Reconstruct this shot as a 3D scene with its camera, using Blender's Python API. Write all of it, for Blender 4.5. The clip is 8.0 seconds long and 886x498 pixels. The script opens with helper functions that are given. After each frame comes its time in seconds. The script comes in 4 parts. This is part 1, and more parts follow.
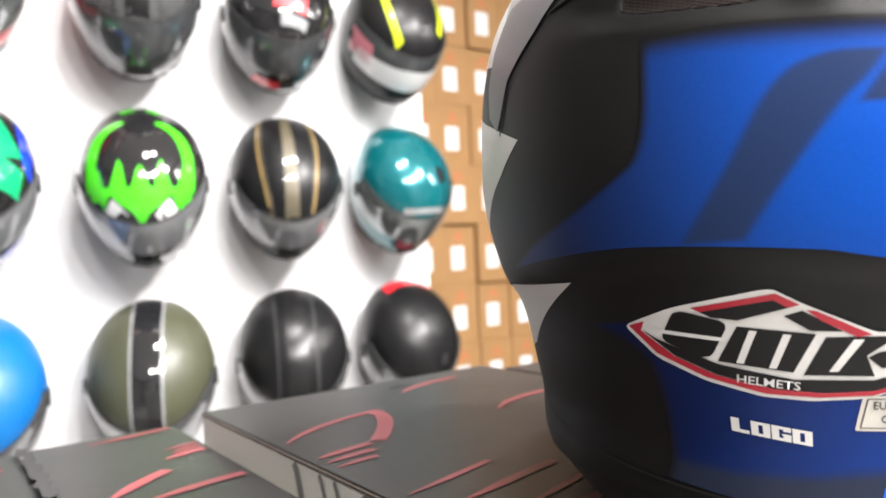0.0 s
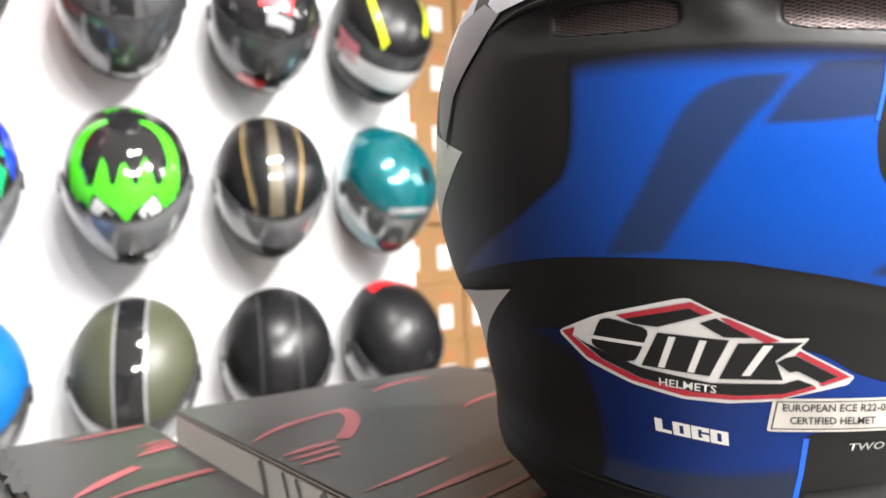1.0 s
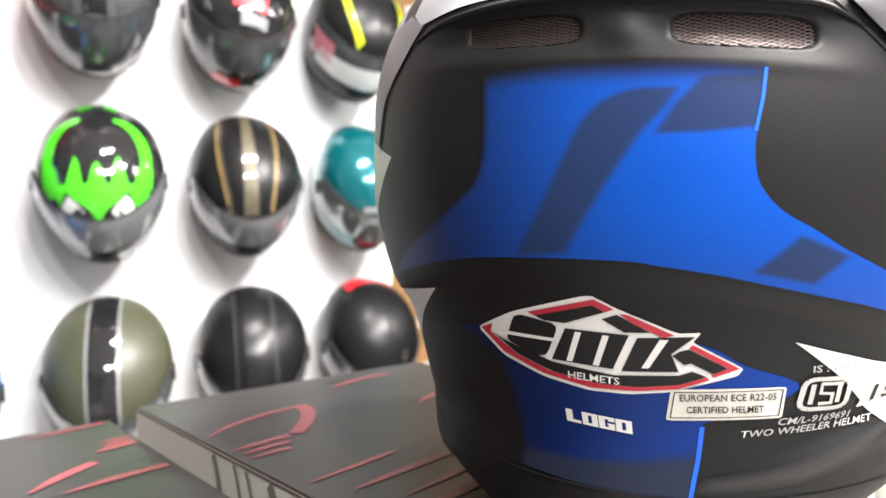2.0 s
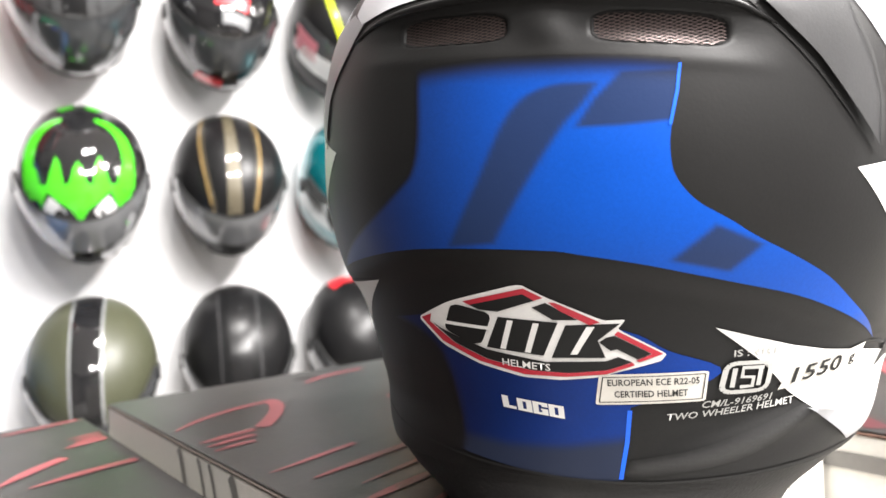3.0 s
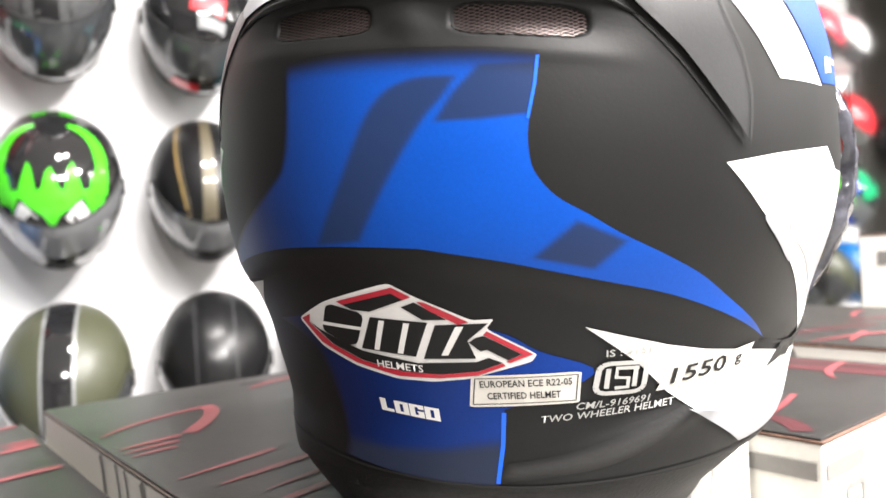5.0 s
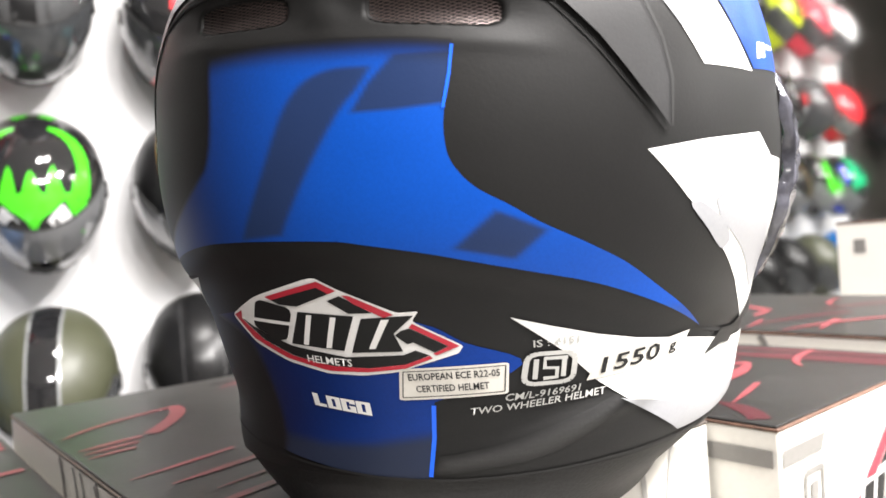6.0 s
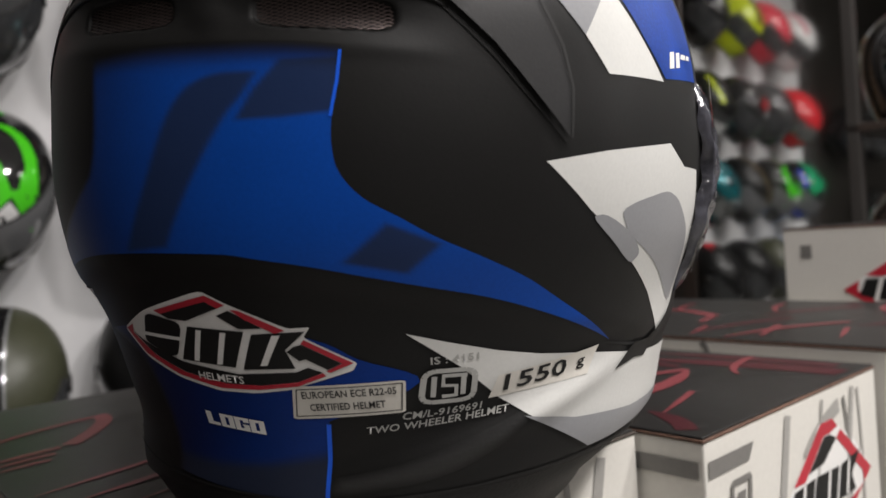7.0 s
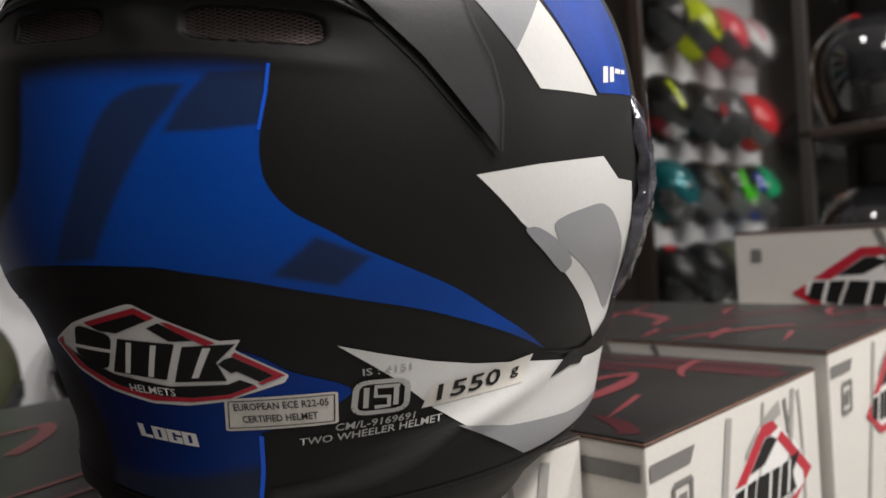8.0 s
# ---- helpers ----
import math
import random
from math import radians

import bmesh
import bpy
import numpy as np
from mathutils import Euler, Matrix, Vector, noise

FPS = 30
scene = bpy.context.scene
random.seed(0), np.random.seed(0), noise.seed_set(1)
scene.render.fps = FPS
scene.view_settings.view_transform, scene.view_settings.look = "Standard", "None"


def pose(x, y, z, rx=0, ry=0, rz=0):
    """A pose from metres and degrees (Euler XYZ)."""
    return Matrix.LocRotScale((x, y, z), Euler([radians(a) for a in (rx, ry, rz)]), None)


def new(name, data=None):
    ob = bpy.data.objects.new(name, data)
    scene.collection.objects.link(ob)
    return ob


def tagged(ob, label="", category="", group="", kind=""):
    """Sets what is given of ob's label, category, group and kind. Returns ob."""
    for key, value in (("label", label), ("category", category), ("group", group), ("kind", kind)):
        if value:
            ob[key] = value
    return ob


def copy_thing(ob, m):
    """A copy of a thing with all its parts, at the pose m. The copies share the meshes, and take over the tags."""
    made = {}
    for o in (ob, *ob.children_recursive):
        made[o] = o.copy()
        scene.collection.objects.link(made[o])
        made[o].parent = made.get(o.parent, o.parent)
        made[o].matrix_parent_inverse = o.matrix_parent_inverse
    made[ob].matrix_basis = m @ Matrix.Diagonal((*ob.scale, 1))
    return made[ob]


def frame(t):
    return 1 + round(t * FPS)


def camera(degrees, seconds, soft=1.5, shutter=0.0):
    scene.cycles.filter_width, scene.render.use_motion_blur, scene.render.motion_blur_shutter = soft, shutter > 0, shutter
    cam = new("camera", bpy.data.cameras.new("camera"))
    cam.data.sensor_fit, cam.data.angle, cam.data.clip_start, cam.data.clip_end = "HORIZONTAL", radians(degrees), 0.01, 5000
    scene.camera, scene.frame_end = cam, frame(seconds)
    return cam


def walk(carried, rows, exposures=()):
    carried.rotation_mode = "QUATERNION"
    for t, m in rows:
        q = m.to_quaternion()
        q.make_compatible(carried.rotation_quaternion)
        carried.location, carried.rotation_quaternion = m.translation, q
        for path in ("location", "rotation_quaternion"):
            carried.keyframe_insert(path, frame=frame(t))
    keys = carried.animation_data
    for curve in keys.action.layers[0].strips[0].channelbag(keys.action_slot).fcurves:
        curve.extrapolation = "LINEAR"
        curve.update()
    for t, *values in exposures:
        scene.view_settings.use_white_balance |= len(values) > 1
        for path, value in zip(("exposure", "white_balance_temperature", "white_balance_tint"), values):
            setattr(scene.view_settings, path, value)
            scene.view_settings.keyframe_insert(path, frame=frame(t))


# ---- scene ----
from mathutils.geometry import delaunay_2d_cdt

cam = camera(62.0, 8.0)
METRES, EYE, TILT, LEAN, TURN = 0.165, 1.2, 0.0, 2.7, 0.0
ROWS = [
    (0, 0, 0, 0, -0, 0, -0),
    (0.5, 0.047, -0.034, 0.014, -0.349, -0.175, 0.076),
    (1, 0.098, -0.074, 0.02, -0.703, -0.123, -0.384),
    (2.5, 0.282, -0.192, 0.029, -2.481, -0.359, -0.033),
    (3, 0.335, -0.209, 0.014, -2.603, -0.404, 0.159),
    (3.5, 0.389, -0.205, 0.009, -2.444, -0.356, 0.202),
    (4, 0.448, -0.202, 0.003, -2.382, -0.124, 0.057),
    (4.5, 0.516, -0.188, 0.003, -2.86, 0.104, -0.068),
    (6, 0.722, -0.182, -0.015, -3.286, -0.124, 1.372),
    (6.5, 0.791, -0.156, -0.001, -4.226, -0.268, 1.585),
    (7, 0.862, -0.142, 0.007, -5.652, -0.173, 0.943),
    (7.5, 0.887, -0.151, 0.016, -6.904, -0.169, 1.083),
    (8, 0.924, -0.163, 0.026, -8.249, -0.123, 0.915),
]
walk(cam, [(t, pose(0, 0, EYE, TILT, LEAN, TURN) @ pose(METRES * x, METRES * y, METRES * z, 90 + pitch, roll, yaw)) for t, x, y, z, yaw, pitch, roll in ROWS],
     [(0, -0.05, 6800, 12), (4.7, -0.05, 6850, 12), (6.05, -0.35, 6850, 12), (6.3, -0.9, 6850, 12), (6.5, -1.7, 6750, 12), (6.75, -2.25, 6850, 13), (7.05, -2.45, 6900, 13), (8.0, -2.45, 6900, 13)])
cam.data.dof.use_dof = True
cam.data.dof.focus_distance = 0.26
cam.data.dof.aperture_fstop = 11.5

# ---- the room's own axes: x along the helmet wall, y towards it ----
ROOM = pose(0, 0, 0, 0, 0, 36)


def room(x, y, z, rx=0, ry=0, rz=0):
    return ROOM @ pose(x, y, z, rx, ry, rz)


# ---- light ----
world = bpy.data.worlds.new("shop_air")
world.use_nodes = True
world.node_tree.nodes["Background"].inputs["Color"].default_value = (0.9, 0.95, 1.0, 1)
world.node_tree.nodes["Background"].inputs["Strength"].default_value = 0.05
scene.world = world


def area_lamp(name, m, size, watts, color=(0.965, 0.97, 0.985), size_y=None):
    data = bpy.data.lights.new(name, "AREA")
    data.energy, data.color, data.size = watts, color, size
    if size_y:
        data.shape, data.size_y = "RECTANGLE", size_y
    ob = new(name, data)
    ob.matrix_world = m
    return ob


# ---- materials ----
def nodes_of(m):
    m.use_nodes = True
    nt = m.node_tree
    return nt, nt.nodes["Principled BSDF"]


def surface(name, color, rough=0.5, metal=0.0, grain=200.0, vary=0.12, bump=0.05, coat=0.0, stain=6.0, spec=0.5):
    """A painted, moulded or printed surface with fine grain and broad unevenness."""
    m = bpy.data.materials.new(name)
    nt, b = nodes_of(m)
    co = nt.nodes.new("ShaderNodeTexCoord")
    fine, broad = nt.nodes.new("ShaderNodeTexNoise"), nt.nodes.new("ShaderNodeTexNoise")
    fine.inputs["Scale"].default_value, fine.inputs["Detail"].default_value = grain, 4
    broad.inputs["Scale"].default_value, broad.inputs["Detail"].default_value = stain, 3
    for n in (fine, broad):
        nt.links.new(co.outputs["Object"], n.inputs["Vector"])
    both = nt.nodes.new("ShaderNodeMath")
    both.operation = "ADD"
    nt.links.new(fine.outputs["Fac"], both.inputs[0])
    nt.links.new(broad.outputs["Fac"], both.inputs[1])
    ramp = nt.nodes.new("ShaderNodeMapRange")
    ramp.inputs["From Min"].default_value, ramp.inputs["From Max"].default_value = 0.6, 1.4
    ramp.inputs["To Min"].default_value, ramp.inputs["To Max"].default_value = 1 - vary, 1 + vary
    nt.links.new(both.outputs[0], ramp.inputs["Value"])
    tone = nt.nodes.new("ShaderNodeVectorMath")
    tone.operation = "SCALE"
    tone.inputs[0].default_value = color
    nt.links.new(ramp.outputs[0], tone.inputs["Scale"])
    nt.links.new(tone.outputs[0], b.inputs["Base Color"])
    gloss = nt.nodes.new("ShaderNodeMapRange")
    gloss.inputs["To Min"].default_value, gloss.inputs["To Max"].default_value = max(0.02, rough - 0.06), rough + 0.06
    nt.links.new(broad.outputs["Fac"], gloss.inputs["Value"])
    nt.links.new(gloss.outputs[0], b.inputs["Roughness"])
    b.inputs["Metallic"].default_value = metal
    b.inputs["Coat Weight"].default_value = coat
    b.inputs["Coat Roughness"].default_value = 0.06
    b.inputs["Specular IOR Level"].default_value = spec
    if bump:
        bp = nt.nodes.new("ShaderNodeBump")
        bp.inputs["Strength"].default_value, bp.inputs["Distance"].default_value = bump, 0.001
        nt.links.new(fine.outputs["Fac"], bp.inputs["Height"])
        nt.links.new(bp.outputs[0], b.inputs["Normal"])
    return m


def glowing(name, color, strength):
    m = bpy.data.materials.new(name)
    nt, b = nodes_of(m)
    b.inputs["Base Color"].default_value = (*color, 1)
    b.inputs["Emission Color"].default_value = (*color, 1)
    b.inputs["Emission Strength"].default_value = strength
    return m


def clear(name, color, opacity=0.28):
    m = bpy.data.materials.new(name)
    nt, b = nodes_of(m)
    b.inputs["Base Color"].default_value = (*color, 1)
    b.inputs["Roughness"].default_value = 0.06
    b.inputs["Coat Weight"].default_value = 1.0
    b.inputs["Alpha"].default_value = opacity
    return m


MATT_BLACK = surface("matt_black_paint", (0.0108, 0.0107, 0.0106), 0.50, grain=900, vary=0.15, bump=0.04, stain=9, spec=0.22)
MATT_GREY = surface("matt_grey_paint", (0.029, 0.029, 0.030), 0.45, grain=900, vary=0.12, bump=0.04, stain=9, spec=0.35)
RUBBER = surface("black_rubber", (0.026, 0.026, 0.026), 0.6, grain=700, vary=0.25, bump=0.2, spec=0.25)


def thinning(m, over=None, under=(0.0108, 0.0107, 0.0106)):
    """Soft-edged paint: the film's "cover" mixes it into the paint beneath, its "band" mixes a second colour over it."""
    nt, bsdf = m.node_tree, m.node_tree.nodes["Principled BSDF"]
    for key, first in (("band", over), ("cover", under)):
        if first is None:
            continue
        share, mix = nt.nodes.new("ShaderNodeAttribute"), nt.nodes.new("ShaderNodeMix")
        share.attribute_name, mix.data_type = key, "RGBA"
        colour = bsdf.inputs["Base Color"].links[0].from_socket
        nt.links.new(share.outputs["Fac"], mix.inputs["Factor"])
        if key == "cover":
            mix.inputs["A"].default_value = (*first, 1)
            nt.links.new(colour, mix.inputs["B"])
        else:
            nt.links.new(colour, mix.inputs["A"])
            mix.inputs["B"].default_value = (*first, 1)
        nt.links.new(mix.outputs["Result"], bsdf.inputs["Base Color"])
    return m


def sprayed_shaded(name, color, dark, z0, z1, x0, x1, worst, over):
    """Soft-edged blue spray paint: thinner paint and shade, both as darker colour towards one end and one side of the
    panel.
    """
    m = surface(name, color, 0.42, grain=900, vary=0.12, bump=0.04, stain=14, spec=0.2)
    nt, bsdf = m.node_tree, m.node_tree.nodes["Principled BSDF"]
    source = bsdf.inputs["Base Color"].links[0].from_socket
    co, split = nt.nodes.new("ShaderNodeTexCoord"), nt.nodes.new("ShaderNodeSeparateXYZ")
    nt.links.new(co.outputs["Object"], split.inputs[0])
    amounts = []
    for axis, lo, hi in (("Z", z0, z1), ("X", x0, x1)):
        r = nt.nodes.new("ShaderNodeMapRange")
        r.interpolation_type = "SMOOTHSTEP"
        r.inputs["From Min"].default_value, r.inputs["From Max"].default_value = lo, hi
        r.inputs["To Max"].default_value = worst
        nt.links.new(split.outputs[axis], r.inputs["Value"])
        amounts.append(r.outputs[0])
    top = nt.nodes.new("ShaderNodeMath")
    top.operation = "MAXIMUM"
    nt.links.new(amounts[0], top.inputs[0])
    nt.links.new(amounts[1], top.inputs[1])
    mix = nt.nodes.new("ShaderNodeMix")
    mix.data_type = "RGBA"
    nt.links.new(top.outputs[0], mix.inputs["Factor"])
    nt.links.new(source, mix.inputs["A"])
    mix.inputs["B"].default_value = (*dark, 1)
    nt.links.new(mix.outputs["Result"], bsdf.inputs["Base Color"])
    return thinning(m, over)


# Both darken along z and leftwards: spray fade plus shade in the colour.
BLUE_UPPER = sprayed_shaded("sprayed_shaded_blue_upper", (0.0, 0.066, 0.40), (0.012, 0.020, 0.062), 0.152, 0.176, 0.012, -0.082, 0.85, (0.014, 0.031, 0.094))
BLUE_LOWER = sprayed_shaded("sprayed_shaded_blue_lower", (0.0, 0.034, 0.24), (0.004, 0.008, 0.040), 0.052, 0.026, 0.035, -0.055, 0.85, (0.020, 0.028, 0.056))
FLANK_SHEEN = thinning(surface("grey_sheen_paint", (0.036, 0.036, 0.036), 0.50, grain=900, vary=0.15, bump=0.04, stain=14, spec=0.25))
DEEP_BLUE = surface("deep_blue_paint", (0.0, 0.045, 0.31), 0.42, grain=900, vary=0.4, bump=0.04, stain=40, spec=0.25)
BRIGHT_BLUE = surface("bright_blue_paint", (0.0, 0.12, 0.85), 0.4, grain=900, vary=0.08, bump=0.03)
PALE = surface("satin_white_paint", (0.70, 0.70, 0.675), 0.38, grain=700, vary=0.05, bump=0.03)
SILVER = surface("satin_light_grey_paint", (0.30, 0.305, 0.32), 0.38, grain=700, vary=0.06, bump=0.03)
MID_GREY = surface("satin_mid_grey_paint", (0.13, 0.13, 0.135), 0.42, grain=700, vary=0.08, bump=0.03)
PAPER = surface("cream_sticker_paper", (0.72, 0.69, 0.63), 0.45, grain=500, vary=0.06, bump=0.05)
INK = surface("black_print", (0.012, 0.012, 0.012), 0.5, grain=600, vary=0.1, bump=0, spec=0.25)
GREY_PRINT = surface("grey_print", (0.42, 0.42, 0.40), 0.5, grain=600, vary=0.1, bump=0)
WHITE_PRINT = surface("white_print", (0.82, 0.81, 0.79), 0.45, grain=600, vary=0.05, bump=0)
RED_PRINT = surface("red_print", (0.50, 0.02, 0.04), 0.4, grain=600, vary=0.1, bump=0)
GROOVE = surface("groove_shadow_rubber", (0.006, 0.006, 0.006), 0.7, grain=600, vary=0.2, bump=0)
WIRE = surface("vent_wire", (0.085, 0.064, 0.060), 0.32, metal=0.5, grain=900, vary=0.2, bump=0.1)
WALL_WHITE = surface("white_laminate_wall", (0.80, 0.80, 0.81), 0.35, grain=60, vary=0.03, bump=0.02, stain=1.5)
PLASTER = surface("shop_plaster", (0.78, 0.775, 0.76), 0.8, grain=80, vary=0.08, bump=0.1, stain=1.5)
DARK_WALL = surface("dark_brown_panel", (0.024, 0.021, 0.018), 0.5, grain=60, vary=0.25, bump=0.1, stain=2)
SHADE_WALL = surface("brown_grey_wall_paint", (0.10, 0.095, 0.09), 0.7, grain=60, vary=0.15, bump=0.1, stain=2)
TILE = surface("floor_tile", (0.24, 0.235, 0.225), 0.25, grain=50, vary=0.1, bump=0.02, stain=2)
LID_GREY = surface("dark_laminated_card", (0.0190, 0.0183, 0.0179), 0.38, grain=300, vary=0.3, bump=0.08, stain=10, spec=0.34)
LID_DARK_RED = surface("faded_dark_red_print", (0.055, 0.010, 0.014), 0.42, grain=300, vary=0.25, bump=0.04)
LID_PINK = surface("red_printed_card", (0.165, 0.034, 0.040), 0.42, grain=300, vary=0.12, bump=0.04)
CARD_WHITE = surface("white_printed_card", (0.70, 0.68, 0.63), 0.45, grain=300, vary=0.06, bump=0.06, stain=10)
CARD_EDGE = surface("raw_cardboard_edge", (0.13, 0.068, 0.046), 0.85, grain=160, vary=0.7, bump=0.4)
DULL_EDGE = surface("scuffed_board_edge", (0.07, 0.055, 0.045), 0.7, grain=400, vary=0.3, bump=0.3)
CARD_GREY = surface("grey_printed_card", (0.19, 0.183, 0.172), 0.45, grain=300, vary=0.1, bump=0.04)
CARD_PALE = surface("pale_grey_printed_card", (0.36, 0.35, 0.33), 0.45, grain=300, vary=0.1, bump=0.04)
KRAFT = surface("kraft_cardboard", (0.27, 0.145, 0.055), 0.8, grain=250, vary=0.15, bump=0.15, stain=8)
LABEL = surface("white_paper_label", (0.58, 0.57, 0.56), 0.6, grain=300, vary=0.05, bump=0.05)
STEEL_DARK = surface("dark_painted_steel", (0.03, 0.027, 0.025), 0.45, grain=200, vary=0.2, bump=0.1)
CHROME = surface("chrome", (0.75, 0.76, 0.78), 0.12, metal=1.0, grain=50, vary=0.05, bump=0)
MIRROR = surface("mirror_silver", (0.90, 0.91, 0.90), 0.02, metal=1.0, grain=30, vary=0.02, bump=0)
BROWN_WOOD = surface("dark_brown_wood", (0.024, 0.015, 0.011), 0.5, grain=120, vary=0.3, bump=0.15)
LAMP_GLASS = glowing("lamp_diffuser", (1.0, 0.97, 0.92), 12.0)
CLEAR_VISOR = clear("clear_visor", (0.07, 0.07, 0.085), 0.55)
VISOR_RIM = surface("polycarbonate_rim", (0.07, 0.07, 0.085), 0.10, grain=140, vary=0.8, bump=0.9, coat=1.0, stain=40)


# ---- mesh helpers ----
def part(name, bm, material, parent, label="", smooth=True):
    me = bpy.data.meshes.new(name)
    bm.to_mesh(me)
    bm.free()
    if smooth:
        for p in me.polygons:
            p.use_smooth = True
    me.materials.append(material)
    ob = new(name, me)
    if parent:
        ob.parent = parent
    if label:
        ob["label"] = label
    return ob


def thing(name, m, label, category, group="", kind=""):
    ob = new(name)
    ob.empty_display_size = 0.05
    ob.matrix_world = m
    return tagged(ob, label, category, group, kind)


def add_box(bm, lo, hi, bevel=0.0):
    made = bmesh.ops.create_cube(bm, size=1.0)["verts"]
    for v in made:
        v.co = Vector([lo[k] + (v.co[k] + 0.5) * (hi[k] - lo[k]) for k in range(3)])
    if bevel:
        edges = list({e for v in made for e in v.link_edges})
        bmesh.ops.bevel(bm, geom=edges, offset=bevel, segments=2, affect="EDGES", profile=0.5)
    return bm


def box_mesh(lo, hi, bevel=0.0):
    return add_box(bmesh.new(), lo, hi, bevel)


def tube(points, radius, sides=8, ends=1.0):
    """A round bar along points; ends: the share of its radius that is left at both ends."""
    bm = bmesh.new()
    rings = []
    pts = [Vector(p) for p in points]
    for i, p in enumerate(pts):
        d = (pts[min(i + 1, len(pts) - 1)] - pts[max(i - 1, 0)]).normalized()
        a = d.orthogonal().normalized()
        b = d.cross(a)
        r = radius * (ends + (1 - ends) * math.sin(math.pi * i / (len(pts) - 1)))
        rings.append([bm.verts.new(p + r * (a * math.cos(2 * math.pi * k / sides) + b * math.sin(2 * math.pi * k / sides))) for k in range(sides)])
    for r, s in zip(rings, rings[1:]):
        for k in range(sides):
            bm.faces.new((r[k], r[(k + 1) % sides], s[(k + 1) % sides], s[k]))
    bm.faces.new(rings[0][::-1])
    bm.faces.new(rings[-1])
    return bm


def rounded(points, times=2):
    """Corner cutting on a closed outline."""
    for _ in range(times):
        out = []
        for p, q in zip(points, points[1:] + points[:1]):
            out += [(0.75 * p[0] + 0.25 * q[0], 0.75 * p[1] + 0.25 * q[1]), (0.25 * p[0] + 0.75 * q[0], 0.25 * p[1] + 0.75 * q[1])]
        points = out
    return points


def inside(x, y, outline):
    hit = False
    for (x0, y0), (x1, y1) in zip(outline, outline[1:] + outline[:1]):
        if (y0 > y) != (y1 > y) and x < (x1 - x0) * (y - y0) / (y1 - y0) + x0:
            hit = not hit
    return hit


def filled(outline, step):
    """Triangles that fill a flat outline, with a grid of points inside it."""
    ring = []
    for p, q in zip(outline, outline[1:] + outline[:1]):
        n = max(1, int(math.hypot(q[0] - p[0], q[1] - p[1]) / step))
        ring += [(p[0] + (q[0] - p[0]) * k / n, p[1] + (q[1] - p[1]) * k / n) for k in range(n)]
    edge = np.array(ring)
    lo, hi = edge.min(0), edge.max(0)
    gx, gy = np.meshgrid(np.arange(lo[0] + step * 0.5, hi[0], step), np.arange(lo[1] + step * 0.5, hi[1], step), indexing="ij")
    grid = np.column_stack((gx.ravel(), gy.ravel()))
    hit, near = np.zeros(len(grid), bool), np.full(len(grid), 1e9)
    for p, q in zip(edge, np.roll(edge, -1, 0)):
        if p[1] != q[1]:
            hit ^= ((p[1] > grid[:, 1]) != (q[1] > grid[:, 1])) & (grid[:, 0] < (q[0] - p[0]) * (grid[:, 1] - p[1]) / (q[1] - p[1]) + p[0])
        near = np.minimum(near, ((grid - p) ** 2).sum(1))
    pts = [Vector(p) for p in ring] + [Vector(p) for p in grid[hit & (near > (0.45 * step) ** 2)]]
    verts, _, faces, *_ = delaunay_2d_cdt(pts, [], [list(range(len(ring)))], 1, 1e-7)
    return [(v.x, v.y) for v in verts], faces


def spline(points, n=5):
    """A smooth open line through all the points."""
    out = []
    for i in range(len(points) - 1):
        a, b, c, d = points[max(i - 1, 0)], points[i], points[i + 1], points[min(i + 2, len(points) - 1)]
        for k in range(n):
            t = k / n
            out.append(tuple(0.5 * (2 * b[j] + (c[j] - a[j]) * t + (2 * a[j] - 5 * b[j] + 4 * c[j] - d[j]) * t * t + (3 * b[j] - a[j] - 3 * c[j] + d[j]) * t**3) for j in (0, 1)))
    return out + [tuple(points[-1])]


def away(p, line):
    """How far a flat point lies from a line of points."""
    a, b = np.array(line[:-1]), np.array(line[1:])
    d = b - a
    t = np.clip(((np.array(p) - a) * d).sum(1) / np.maximum((d * d).sum(1), 1e-12), 0, 1)
    return float(np.sqrt(((a + d * t[:, None] - np.array(p)) ** 2).sum(1).min()))


def stroke(points, widths):
    """The outline of a brush stroke along points."""
    left, right = [], []
    for i, p in enumerate(points):
        a, b = points[max(0, i - 1)], points[min(len(points) - 1, i + 1)]
        d = Vector((b[0] - a[0], b[1] - a[1])).normalized()
        w = widths[i] / 2 if isinstance(widths, (list, tuple)) else widths / 2
        left.append((p[0] - d.y * w, p[1] + d.x * w))
        right.append((p[0] + d.y * w, p[1] - d.x * w))
    return left + right[::-1]


def eased(points, share=0.18):
    """An outline with its corners cut off a little."""
    out = []
    for o, p, q in zip(points[-1:] + points[:-1], points, points[1:] + points[:1]):
        out += [tuple(p[k] + share * (o[k] - p[k]) for k in (0, 1)), tuple(p[k] + 0.3 * share * (o[k] + q[k] - 2 * p[k]) for k in (0, 1)), tuple(p[k] + share * (q[k] - p[k]) for k in (0, 1))]
    return out


def line_on(points, widths, aspect=500.0):
    """A stroke on a shell: points of (degrees, height), widths in degrees."""
    return [(a, y / aspect) for a, y in stroke([(a, h * aspect) for a, h in points], widths)]


